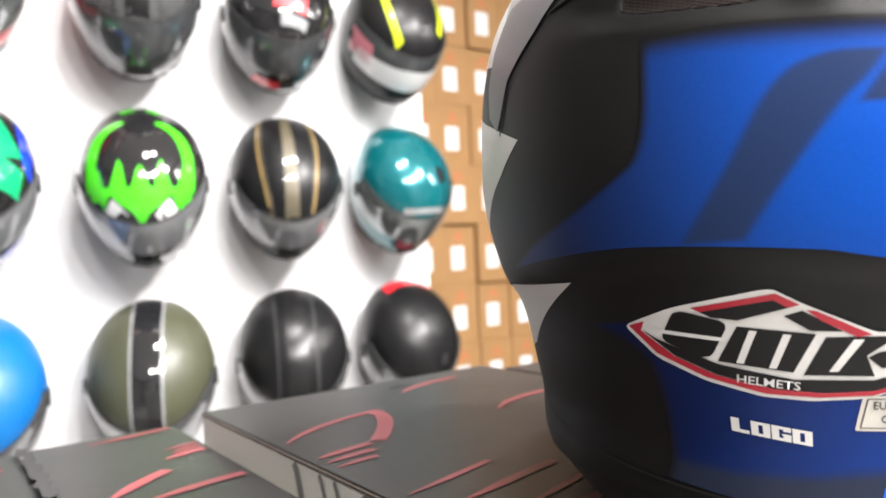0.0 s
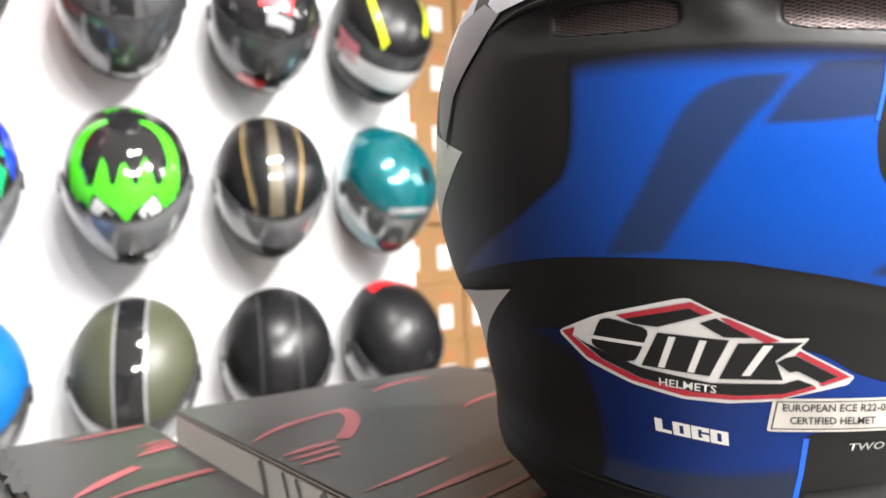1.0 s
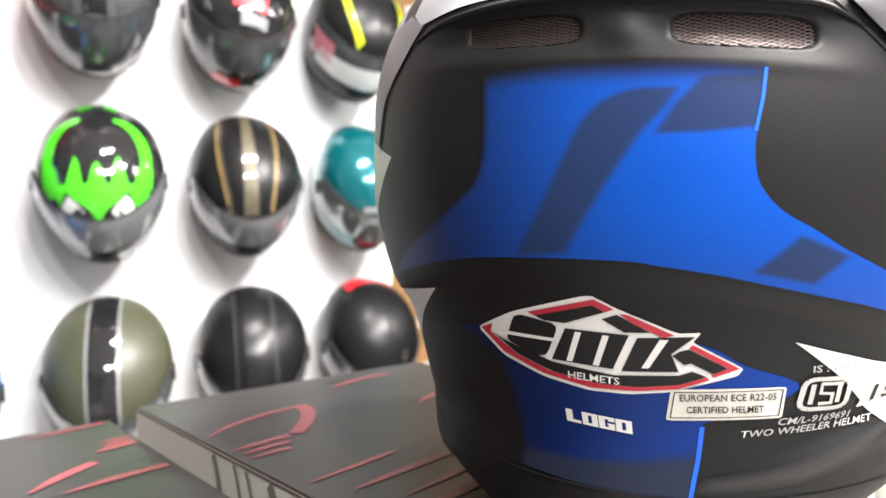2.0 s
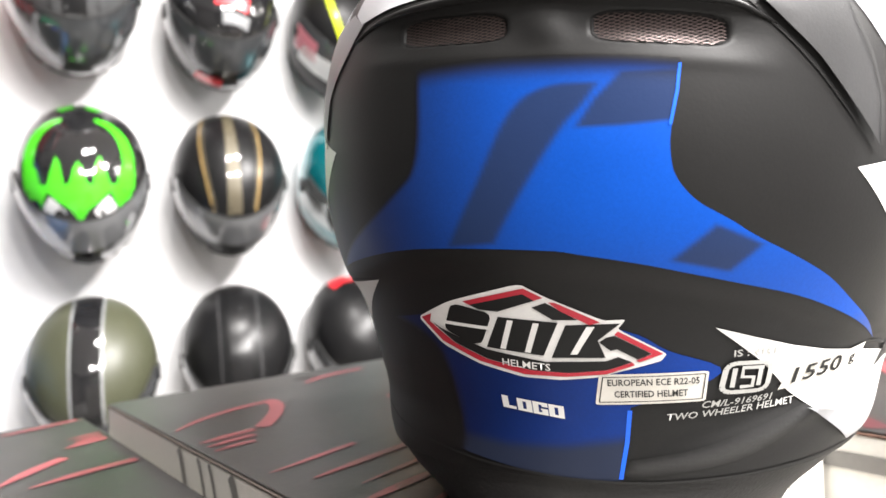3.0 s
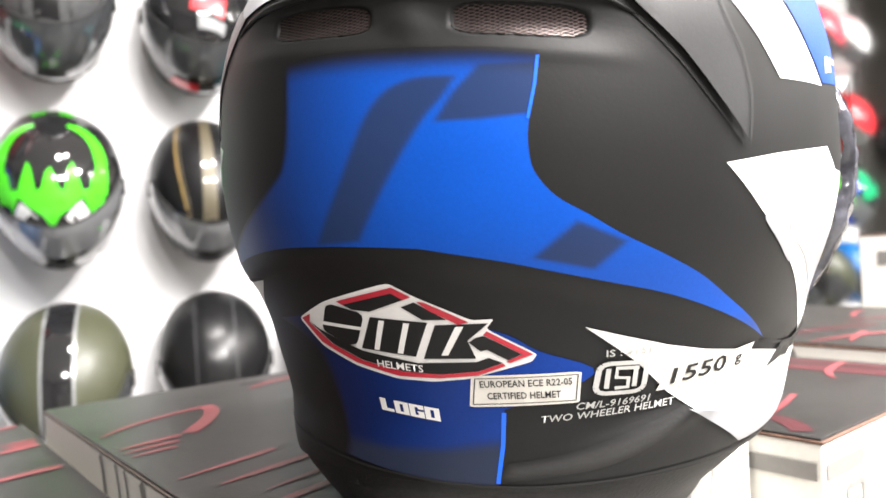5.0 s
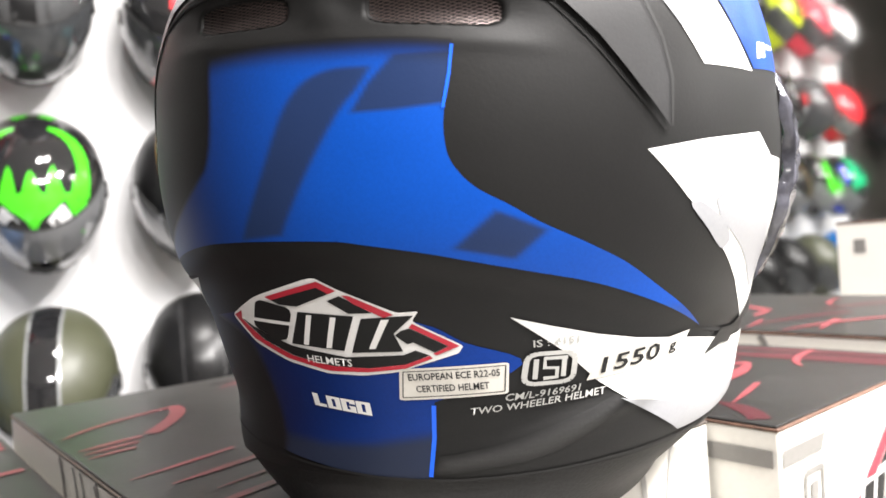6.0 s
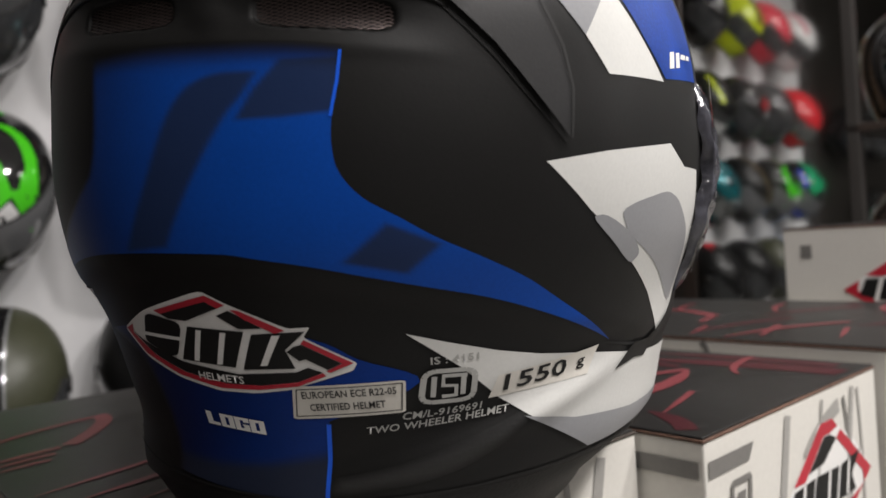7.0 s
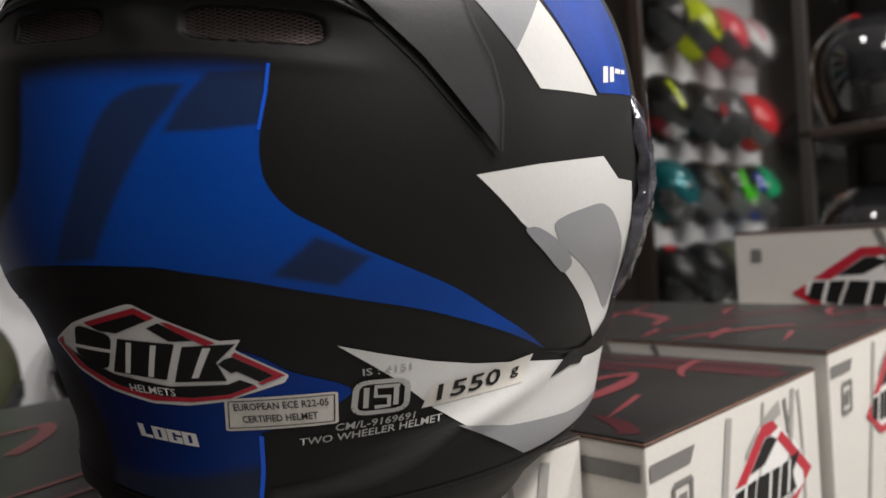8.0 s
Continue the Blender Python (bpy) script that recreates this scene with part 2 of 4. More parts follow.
def flat_film(outline, m, step=0.02):
    """A thin printed film within a flat outline, laid out by the matrix m."""
    bm = bmesh.new()
    verts, faces = filled(outline, step)
    vs = [bm.verts.new(m @ Vector((x, y, 0))) for x, y in verts]
    for f in faces:
        try:
            bm.faces.new([vs[k] for k in f])
        except ValueError:
            pass
    bmesh.ops.recalc_face_normals(bm, faces=bm.faces)
    n = m.to_3x3() @ Vector((0, 0, 1))
    if sum(f.normal.dot(n) for f in bm.faces) < 0:
        bmesh.ops.reverse_faces(bm, faces=bm.faces)
    return bm


def glyphs(text, height, slant=0.0, bold=0.02):
    """Flat triangles of a line of text in the built-in font: middle at the origin."""
    curve = bpy.data.curves.new("text", "FONT")
    curve.body, curve.size, curve.align_x, curve.align_y, curve.shear, curve.resolution_u = text, height * 1.4, "CENTER", "CENTER", slant, 2
    curve.offset, curve.space_character = bold * height, 1.0 + 0.8 * bold
    ob = bpy.data.objects.new("text", curve)
    me = ob.to_mesh()
    verts, faces = [(v.co.x, v.co.y) for v in me.vertices], [tuple(p.vertices) for p in me.polygons]
    ob.to_mesh_clear()
    bpy.data.objects.remove(ob)
    return verts, faces


# ---- curved shells ----
class Shell:
    """A helmet's surface: at each height a rounded outline with its own back, front and half width. Angles from the back, to the right."""

    def __init__(self, heights, back, half, front, power, step=None, face=None):
        self.heights, self.sets, self.power, self.step, self.face = heights, (back, half, front), power, step, face or power

    def at(self, values, z):
        h = self.heights
        z = min(max(z, h[0]), h[-1])
        i = 0
        while i < len(h) - 2 and z > h[i + 1]:
            i += 1
        t = (z - h[i]) / (h[i + 1] - h[i])

        def slope(k):
            a, b = max(0, k - 1), min(len(h) - 1, k + 1)
            return (values[b] - values[a]) / (h[b] - h[a])

        d = h[i + 1] - h[i]
        m0, m1 = slope(i) * d, slope(i + 1) * d
        if i + 1 == len(h) - 1:
            return values[i] + (values[i + 1] - values[i]) * (1 - math.sqrt(max(0.0, 1 - t)))
        return (2 * t**3 - 3 * t**2 + 1) * values[i] + (t**3 - 2 * t**2 + t) * m0 + (3 * t**2 - 2 * t**3) * values[i + 1] + (t**3 - t**2) * m1

    def radius(self, deg, z):
        b, w, f = (self.at(v, z) for v in self.sets)
        a = radians(deg)
        long = b if math.cos(a) > 0 else f
        n = self.power if math.cos(a) > 0 else self.face
        r = ((abs(math.cos(a)) / long) ** n + (abs(math.sin(a)) / w) ** n) ** (-1 / n)
        return r + (self.step(deg, z) if self.step else 0.0)

    def point(self, deg, z, off=0.0):
        r = self.radius(deg, z) + off
        return Vector((r * math.sin(radians(deg)), -r * math.cos(radians(deg)), z))

    def dense(self, angles, levels):
        """A closed skin with its own spacing of angles and heights."""
        bm = bmesh.new()
        grid = [[bm.verts.new(self.point(a, z)) for a in angles] for z in levels]
        for r, s in zip(grid, grid[1:]):
            for k in range(len(angles)):
                q = (k + 1) % len(angles)
                bm.faces.new((r[k], r[q], s[q], s[k]))
        return bm

    def spray(self, edges, off, step=0.9, bands=(), aspect=500.0):
        """A film within edges of ((degrees, height) line, softness): its cover fades over the softness of each edge; bands are soft areas of a second colour."""
        bands = [([(a, z * aspect) for a, z in ring], soft) for ring, soft in bands]
        edges = [([(a, z * aspect) for a, z in line], soft) for line, soft in edges]
        verts, faces = filled([p for line, _ in edges for p in line[:-1]], step)
        bm = bmesh.new()
        layer, second = bm.verts.layers.float.new("cover"), bm.verts.layers.float.new("band")
        vs = []
        for p in verts:
            v = bm.verts.new(self.point(p[0], p[1] / aspect, off))
            v[layer] = 1.0
            for line, soft in edges:
                if soft:
                    t = min(away(p, line) / soft, 1.0)
                    v[layer] *= t * t * (3 - 2 * t)
            for ring, soft in bands:
                d = away(p, ring + ring[:1])
                t = min(max(0.5 + (d if inside(p[0], p[1], ring) else -d) / soft, 0.0), 1.0)
                v[second] = max(v[second], t * t * (3 - 2 * t))
            vs.append(v)
        for f in faces:
            try:
                bm.faces.new([vs[k] for k in f])
            except ValueError:
                pass
        bmesh.ops.recalc_face_normals(bm, faces=bm.faces)
        if sum(f.normal.dot(Vector((f.calc_center_median().x, f.calc_center_median().y, 0))) for f in bm.faces) < 0:
            bmesh.ops.reverse_faces(bm, faces=bm.faces)
        return bm

    def skin(self, z0, z1, rows, columns, off=0.0, a0=-180.0, a1=180.0, levels=None):
        bm = bmesh.new()
        zs = levels or [z0 + (z1 - z0) * k / rows for k in range(rows + 1)]
        full = a1 - a0 > 359
        n = columns if full else columns + 1
        grid = [[bm.verts.new(self.point(a0 + (a1 - a0) * k / columns, z, off)) for k in range(n)] for z in zs]
        for r, s in zip(grid, grid[1:]):
            for k in range(columns):
                q = (k + 1) % n
                bm.faces.new((r[k], r[q], s[q], s[k]))
        return bm

    def wrap(self, outline, off, step=2.0, aspect=500.0):
        """A film laid on the shell within an outline of (degrees, height)."""
        verts, faces = filled([(a, z * aspect) for a, z in outline], step)
        bm = bmesh.new()
        vs = [bm.verts.new(self.point(a, y / aspect, off)) for a, y in verts]
        for f in faces:
            try:
                bm.faces.new([vs[k] for k in f])
            except ValueError:
                pass
        bmesh.ops.recalc_face_normals(bm, faces=bm.faces)
        out = sum((f.normal.dot(Vector((f.calc_center_median().x, f.calc_center_median().y, 0))) for f in bm.faces), 0.0)
        if out < 0:
            bmesh.ops.reverse_faces(bm, faces=bm.faces)
        return bm

    def netting(self, outline, pitch, off, aspect=500.0):
        """Crossed wires within an outline."""
        bm = bmesh.new()
        ring = [(a, h * aspect) for a, h in outline]
        lo, hi = [min(p[k] for p in ring) for k in (0, 1)], [max(p[k] for p in ring) for k in (0, 1)]
        for slope in (0.55, -0.55):
            c = lo[1] - abs(slope) * (hi[0] - lo[0])
            while c < hi[1] + abs(slope) * (hi[0] - lo[0]):
                x = lo[0]
                while x < hi[0]:
                    y = c + slope * (x - lo[0])
                    if inside(x, y, ring) and inside(x + 0.25, y + slope * 0.25, ring):
                        q = []
                        for u, v in ((x, y - 0.085), (x + 0.25, y + slope * 0.25 - 0.085), (x + 0.25, y + slope * 0.25 + 0.085), (x, y + 0.085)):
                            q.append(bm.verts.new(self.point(u, v / aspect, off + (0.0004 if (slope > 0) == (int(x / pitch) % 2 == 0) else 0))))
                        bm.faces.new(q)
                    x += 0.25
                c += pitch * 0.62
        return bm

    def crown(self, outline, off, step=0.012, low=0.12):
        """A film on the upper shell within an outline of (right, ahead) metres."""
        verts, faces = filled(outline, step)
        bm = bmesh.new()
        vs = []
        for x, y in verts:
            deg, r = math.degrees(math.atan2(x, -y)), math.hypot(x, y)
            a, b = low, self.heights[-1]
            for _ in range(22):
                m = (a + b) / 2
                a, b = (m, b) if self.radius(deg, m) > r else (a, m)
            p = Vector((x, y, a))
            c = Vector((0, 0, low))
            vs.append(bm.verts.new(c + (p - c) * (1 + off / (p - c).length)))
        for f in faces:
            try:
                bm.faces.new([vs[k] for k in f])
            except ValueError:
                pass
        bmesh.ops.recalc_face_normals(bm, faces=bm.faces)
        if sum(f.normal.z for f in bm.faces) < 0:
            bmesh.ops.reverse_faces(bm, faces=bm.faces)
        return bm

    def letter(self, text, deg, z, height, off, turn=0.0, slant=0.0, span=None, bold=0.02):
        verts, faces = glyphs(text, height, slant, bold)
        bm = bmesh.new()
        c, s, r = math.cos(radians(turn)), math.sin(radians(turn)), self.radius(deg, z)
        vs = []
        lo, hi = min(p[0] for p in verts), max(p[0] for p in verts)
        stretch = radians(span) * r / (hi - lo) if span else 1.0
        for x, y in verts:
            x = (x - (lo + hi) / 2) * stretch
            u, v = x * c - y * s, x * s + y * c
            vs.append(bm.verts.new(self.point(deg + math.degrees(u / r), z + v, off)))
        for f in faces:
            try:
                bm.faces.new([vs[k] for k in f])
            except ValueError:
                pass
        return bm


# ---- the room ----
def slab(name, lo, hi, material, label, category):
    ob = part(name, box_mesh(lo, hi), material, None, smooth=False)
    ob.matrix_world = ROOM
    return tagged(ob, label, category, kind="structure")


MIRROR_X = 2.18
slab("floor", (-2.6, -2.6, -0.1), (2.4, 2.9, 0.0), TILE, "polished pale tiled shop floor", "floor")
slab("ceiling", (-2.6, -2.6, 2.9), (2.4, 2.9, 3.0), PLASTER, "plain pale plastered shop ceiling", "ceiling")
slab("wall_north", (-0.34, 1.76, 0.0), (1.225, 1.80, 2.9), WALL_WHITE, "glossy white display wall behind hanging helmets", "wall")
slab("wall_north_dark", (-2.6, 1.80, 0.0), (-0.43, 1.86, 2.9), DARK_WALL, "dark brown panelled wall beside the white one", "wall")
slab("trim_post", (-0.43, 1.70, 0.0), (-0.34, 1.84, 2.9), STEEL_DARK, "black upright post at the end of the white wall", "trim")
slab("wall_north_back", (-2.6, 2.8, 0.0), (2.4, 2.9, 2.9), PLASTER, "plain wall behind the stacked cartons", "wall")
slab("wall_east", (2.22, -2.6, 0.0), (2.4, 2.8, 2.9), DARK_WALL, "dark wall that carries the large mirror", "wall")
slab("wall_south", (-2.6, -2.7, 0.0), (2.4, -2.6, 2.9), SHADE_WALL, "plain brown-grey shop wall behind the camera", "wall")
slab("wall_west", (-2.7, -2.6, 0.0), (-2.6, 2.9, 2.9), SHADE_WALL, "plain brown-grey shop wall", "wall")

mirror = thing("wall_mirror", ROOM, "tall frameless mirror reflecting the helmet wall, with dark brown edge", "mirror")
part("mirror_glass", box_mesh((MIRROR_X, -1.6, 0.25), (MIRROR_X + 0.006, 1.075, 2.75), 0.001), MIRROR, mirror, "silvered mirror glass", smooth=False)
part("edge_strip", box_mesh((MIRROR_X - 0.008, 1.075, 0.25), (MIRROR_X + 0.03, 1.115, 2.75), 0.003), BROWN_WOOD, mirror, "dark brown wooden edge strip", smooth=False)
part("backing", box_mesh((MIRROR_X + 0.006, -1.6, 0.25), (2.219, 1.075, 2.75)), BROWN_WOOD, mirror, smooth=False)


def ceiling_light(x, y, watts, size):
    lamp = thing("ceiling_light", room(x, y, 2.9), "round white recessed ceiling spotlight, switched on", "ceiling light", "ceiling spotlights")
    bm = bmesh.new()
    bmesh.ops.create_cone(bm, cap_ends=False, segments=32, radius1=size * 0.62, radius2=size * 0.5, depth=0.03, matrix=Matrix.Translation((0, 0, -0.015)))
    part("trim_ring", bm, PALE, lamp)
    bm = bmesh.new()
    bmesh.ops.create_circle(bm, cap_ends=True, segments=32, radius=size * 0.5, matrix=Matrix.Translation((0, 0, -0.012)) @ pose(0, 0, 0, 180))
    part("diffuser", bm, LAMP_GLASS, lamp, "glowing round diffuser")
    area_lamp("spot_glow", room(x, y, 2.86), size, watts)


for lx, ly, power, wide in ((0.30, 0.45, 24, 0.16), (0.62, 0.45, 24, 0.16), (-0.45, -1.35, 75, 0.25), (0.15, -1.35, 105, 0.25), (0.62, -1.35, 105, 0.25), (0.85, -1.0, 100, 0.25), (1.5, -0.6, 215, 0.25)):
    ceiling_light(lx, ly, power, wide)


# ---- the helmet in front ----
HEIGHTS = [0.0, 0.007, 0.027, 0.052, 0.082, 0.107, 0.132, 0.157, 0.182, 0.207, 0.230, 0.248, 0.260, 0.267]
BACK = [0.146, 0.148, 0.153, 0.159, 0.171, 0.181, 0.185, 0.185, 0.182, 0.172, 0.152, 0.122, 0.080, 0.004]
HALF = [0.080, 0.085, 0.108, 0.118, 0.125, 0.134, 0.139, 0.139, 0.137, 0.130, 0.114, 0.091, 0.060, 0.003]
FRONT = [0.120, 0.122, 0.130, 0.137, 0.145, 0.150, 0.153, 0.153, 0.150, 0.143, 0.126, 0.100, 0.066, 0.003]
BASE_Z = 1.088


VENTS = ((10.5, 6.2), (-10.7, 6.4))


def vent_line(deg):
    return 0.1769 - 0.000415 * deg


def vent_shelf(deg, z, deep=0.0036):
    """The hollow under the spoiler lip, with two deep vents and a swelling between them."""
    u = z - vent_line(deg)
    if abs(u) > 0.03 or abs(deg) > 30:
        return 0.0
    s = min(max((25 - abs(deg + 1)) / 9, 0.0), 1.0)
    s = s * s * (3 - 2 * s)
    r = s * (0.0022 * math.exp(-(((u - 0.0098) / 0.0034) ** 2)) - 0.0013 * math.exp(-(((u + 0.001) / 0.0058) ** 2)) + 0.0003 * math.exp(-(((u + 0.0095) / 0.0026) ** 2)))
    r += s * 0.0020 * math.exp(-(((deg + 0.2) / 2.3) ** 2)) * math.exp(-(((u + 0.001) / 0.0056) ** 2))
    for c, w in VENTS:
        q = ((deg - c) / w) ** 4 + (u / 0.0046) ** 4
        t = min(max((1.25 - q) / 0.7, 0.0), 1.0)
        r -= deep * t * t * (3 - 2 * t)
    return r


def main_step(deg, z):
    """The black band falls back a little under the blue, and a soft ridge runs along the lower flank."""
    if deg > 180:
        deg -= 360
    edge = float(np.interp(deg, (-60, -28, -15, -2.5, 8, 19.5, 34, 60), (0.098, 0.1047, 0.1087, 0.1075, 0.1028, 0.0941, 0.0815, 0.070)))
    t = min(max((edge - z) / 0.010, 0.0), 1.0)
    drop = -0.0022 * t * t * (3 - 2 * t) * math.exp(-((z - edge + 0.012) / 0.025) ** 2)
    crest = 0.031 + (deg - 8) * 0.00075
    side = math.exp(-((deg - 26) / 16) ** 2)
    lean = min(max((0.055 - z) / 0.045, 0.0), 1.0) * min(max((-deg - 4) / 30, 0.0), 1.0) if -110 < deg < 0 else 0.0
    return vent_shelf(deg, z) + 0.011 * lean * lean * (3 - 2 * lean) + drop + side * (0.0022 * math.exp(-((z - crest) / 0.0045) ** 2) - 0.0016 * math.exp(-((z - crest - 0.010) / 0.006) ** 2))


def block_word(sh, hm, deg, height):
    """The word LOGO in heavy square letters with narrow slits."""
    half = [(0, 0), (0.47, 0), (0.47, 0.2), (0.36, 0.2), (0.36, 0.8), (0.47, 0.8), (0.47, 1), (0, 1)]
    other = [(0.94 - x, y) for x, y in half][::-1]
    letters = ([[(0, 0), (0.9, 0), (0.9, 0.24), (0.42, 0.24), (0.42, 1), (0, 1)]], [half, other], [half, [(0.47, 0), (0.94, 0), (0.94, 0.5), (0.5, 0.5), (0.5, 0.38), (0.56, 0.38), (0.56, 0.2), (0.47, 0.2)], [(0.47, 0.8), (0.56, 0.8), (0.56, 0.66), (0.94, 0.66), (0.94, 1), (0.47, 1)]], [half, other])
    for k, shapes in enumerate(letters):
        bm = bmesh.new()
        for shape in shapes:
            pts = [(deg + 2.02 * (k + x), height - 0.00085 * (k + x) + 0.0046 * (y - 0.5)) for x, y in shape]
            piece = sh.wrap(pts, 0.0005, 0.8)
            me = bpy.data.meshes.new("letter")
            piece.to_mesh(me)
            piece.free()
            bm.from_mesh(me)
            bpy.data.meshes.remove(me)
        part("block_letter", bm, WHITE_PRINT, hm, "white block letter")


def build_main_helmet():
    sh = Shell([h for h in HEIGHTS], BACK, HALF, FRONT, 2.24, main_step)
    hm = thing("motorcycle_helmet", pose(0.170, 0.361, BASE_Z, 0, 0, -math.degrees(0.387)), "matt black motorcycle helmet with blue and white graphics", "helmet")
    levels = [0.0265 + 0.1235 * k / 62 for k in range(62)] + [0.150 + 0.048 * k / 64 for k in range(64)] + [0.198 + 0.0685 * (1 - (1 - k / 36) ** 1.4) for k in range(37)]
    angles = [-30 + 0.4 * k for k in range(151)] + [31 + 1.5 * k for k in range(200)]
    part("shell", sh.dense(angles, levels), MATT_BLACK, hm)
    part("bottom_trim", sh.skin(0.0, 0.0258, 8, 160, -0.002), RUBBER, hm, "black rubber edge trim")

    def z(v):
        return v - BASE_Z

    def film(name, outline, material, off, label="", both=False, soft=0, step=1.3):
        pts = [(a, z(h)) for a, h in outline]
        pts = eased(pts, 0.25) if soft else pts
        part(name, sh.wrap(pts, off, step), material, hm, label)
        if both:
            part(name, sh.wrap([(-a - 2.0, h + 0.041 * math.sin(radians(a))) for a, h in pts][::-1], off, step), material, hm, label)

    def sprayed_film(name, edges, material, off, label, step=0.9, bands=()):
        part(name, sh.spray([([(a, z(h)) for a, h in spline(line)], soft) for line, soft in edges], off, step, [([(a, z(h)) for a, h in area], soft) for area, soft in bands]), material, hm, label)

    slant = spline([(-12.0, 1.1980), (-7.9, 1.2177), (-4.9, 1.2350), (-3.0, 1.2420), (-1.2, 1.2450), (1.2, 1.2462), (4.6, 1.2453)]) + spline([(4.6, 1.2453), (3.1, 1.239), (1.1, 1.2328), (-2.3, 1.2183), (-6.6, 1.1985)])
    flag = [(4.1, 1.2405), (6.7, 1.248), (12.3, 1.2472), (11.3, 1.2324), (6.5, 1.2318), (2.3, 1.2324)]
    patch = [(14.9, 1.2010), (19.7, 1.1943), (16.4, 1.1864), (10.6, 1.1906)]
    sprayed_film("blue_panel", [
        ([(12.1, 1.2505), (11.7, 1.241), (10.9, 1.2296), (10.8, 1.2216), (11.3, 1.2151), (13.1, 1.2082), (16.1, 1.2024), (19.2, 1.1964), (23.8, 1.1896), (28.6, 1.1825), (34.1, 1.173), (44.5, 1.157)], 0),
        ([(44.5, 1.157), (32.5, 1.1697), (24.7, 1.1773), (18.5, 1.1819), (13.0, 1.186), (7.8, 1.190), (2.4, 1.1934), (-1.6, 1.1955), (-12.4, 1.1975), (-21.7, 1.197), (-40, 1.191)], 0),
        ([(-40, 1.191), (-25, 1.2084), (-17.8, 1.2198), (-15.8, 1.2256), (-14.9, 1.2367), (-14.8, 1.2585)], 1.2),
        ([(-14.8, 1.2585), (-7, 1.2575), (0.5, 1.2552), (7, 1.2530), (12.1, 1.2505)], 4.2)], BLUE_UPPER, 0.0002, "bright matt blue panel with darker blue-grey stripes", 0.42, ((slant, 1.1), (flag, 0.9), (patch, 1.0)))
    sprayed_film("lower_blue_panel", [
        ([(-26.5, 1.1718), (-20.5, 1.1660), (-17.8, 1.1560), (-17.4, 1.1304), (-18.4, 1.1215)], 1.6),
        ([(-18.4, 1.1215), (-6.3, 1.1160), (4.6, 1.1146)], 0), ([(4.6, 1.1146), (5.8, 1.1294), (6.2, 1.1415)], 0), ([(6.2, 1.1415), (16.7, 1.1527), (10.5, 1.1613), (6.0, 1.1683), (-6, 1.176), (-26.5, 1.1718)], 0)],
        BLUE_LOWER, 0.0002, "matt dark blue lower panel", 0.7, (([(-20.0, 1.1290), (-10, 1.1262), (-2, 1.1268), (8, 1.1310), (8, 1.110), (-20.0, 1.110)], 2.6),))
    # Sheen of the lower flank ridge, laid on as a soft lighter grey film.
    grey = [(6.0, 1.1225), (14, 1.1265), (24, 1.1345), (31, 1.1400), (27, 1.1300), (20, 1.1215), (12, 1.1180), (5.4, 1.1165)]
    sprayed_film("sheen_band", [(grey + grey[:1], 1.8)], FLANK_SHEEN, 0.00032, "soft grey band painted as sheen on the lower flank", 0.7)
    film("white_wedge", [(15.6, 1.1683), (20.2, 1.1644), (25.7, 1.1602), (31.3, 1.1571), (55.9, 1.1485), (66, 1.1470), (78, 1.1460), (78, 1.1220), (62, 1.1200), (49.4, 1.1190), (41.8, 1.1189), (31.9, 1.1335), (26.0, 1.1441), (21.5, 1.1558)], PALE, 0.0005, "white wedge graphic", step=0.8)
    film("white_wedge", [(-26.7, 1.1865), (-36, 1.1850), (-49, 1.1838), (-62, 1.180), (-62, 1.152), (-47, 1.1590), (-38, 1.1715)], PALE, 0.0002, "white wedge graphic")
    film("grey_wedge", [(29.1, 1.1372), (38.1, 1.1319), (54.3, 1.1277), (66, 1.1266), (78, 1.1262), (78, 1.1220), (62, 1.1200), (49.4, 1.1190), (41.8, 1.1189)], SILVER, 0.0008, "light grey wedge graphic", step=0.8)
    film("white_cheek", [(30.4, 1.2165), (38.6, 1.22), (52.3, 1.2243), (54.6, 1.221), (58.0, 1.217), (66, 1.217), (72, 1.19), (70, 1.165), (65.0, 1.1567), (61.5, 1.154), (53, 1.1715), (44.7, 1.185), (36.1, 1.202)], PALE, 0.0002, "white cheek graphic", both=True)
    film("grey_patch", [(41.2, 1.2013), (44.5, 1.2044), (52.1, 1.2081), (56.6, 1.2054), (66, 1.192), (69, 1.175), (66, 1.164), (53.9, 1.1807), (43.2, 1.1937)], SILVER, 0.00035, "light grey cheek patch", soft=1)
    film("grey_patch", [(36.2, 1.1998), (38.7, 1.2005), (44.8, 1.1927), (46.8, 1.1867), (44.7, 1.1831)], SILVER, 0.00035, "light grey cheek patch", soft=1)
    film("white_top_stripe", [(36.4, 1.2553), (41.1, 1.2745), (45.8, 1.2611), (51.6, 1.2456), (39.5, 1.2441)], PALE, 0.0002, "white graphic beside the visor", both=True)
    film("grey_top_stripe", [(31.8, 1.2696), (34, 1.285), (45, 1.285), (41.1, 1.2745), (36.4, 1.2553)], SILVER, 0.0002, "light grey graphic", both=True)
    film("blue_top_stripe", [(42.1, 1.2745), (50, 1.29), (62, 1.29), (68, 1.2751), (70, 1.2529), (52.3, 1.2469), (47.5, 1.2585)], DEEP_BLUE, 0.0002, "dark blue graphic above the visor", both=True)
    # the raised top cover with its tails, and the joints beside it
    tail = [(19.8, 1.2675), (25.6, 1.2500), (29.2, 1.2365), (33, 1.2230), (33.4, 1.238), (32.5, 1.25), (30.7, 1.262), (28, 1.290), (22, 1.287)]
    film("top_cover", tail, MATT_GREY, 0.0022, "dark grey satin top cover", step=1.6)
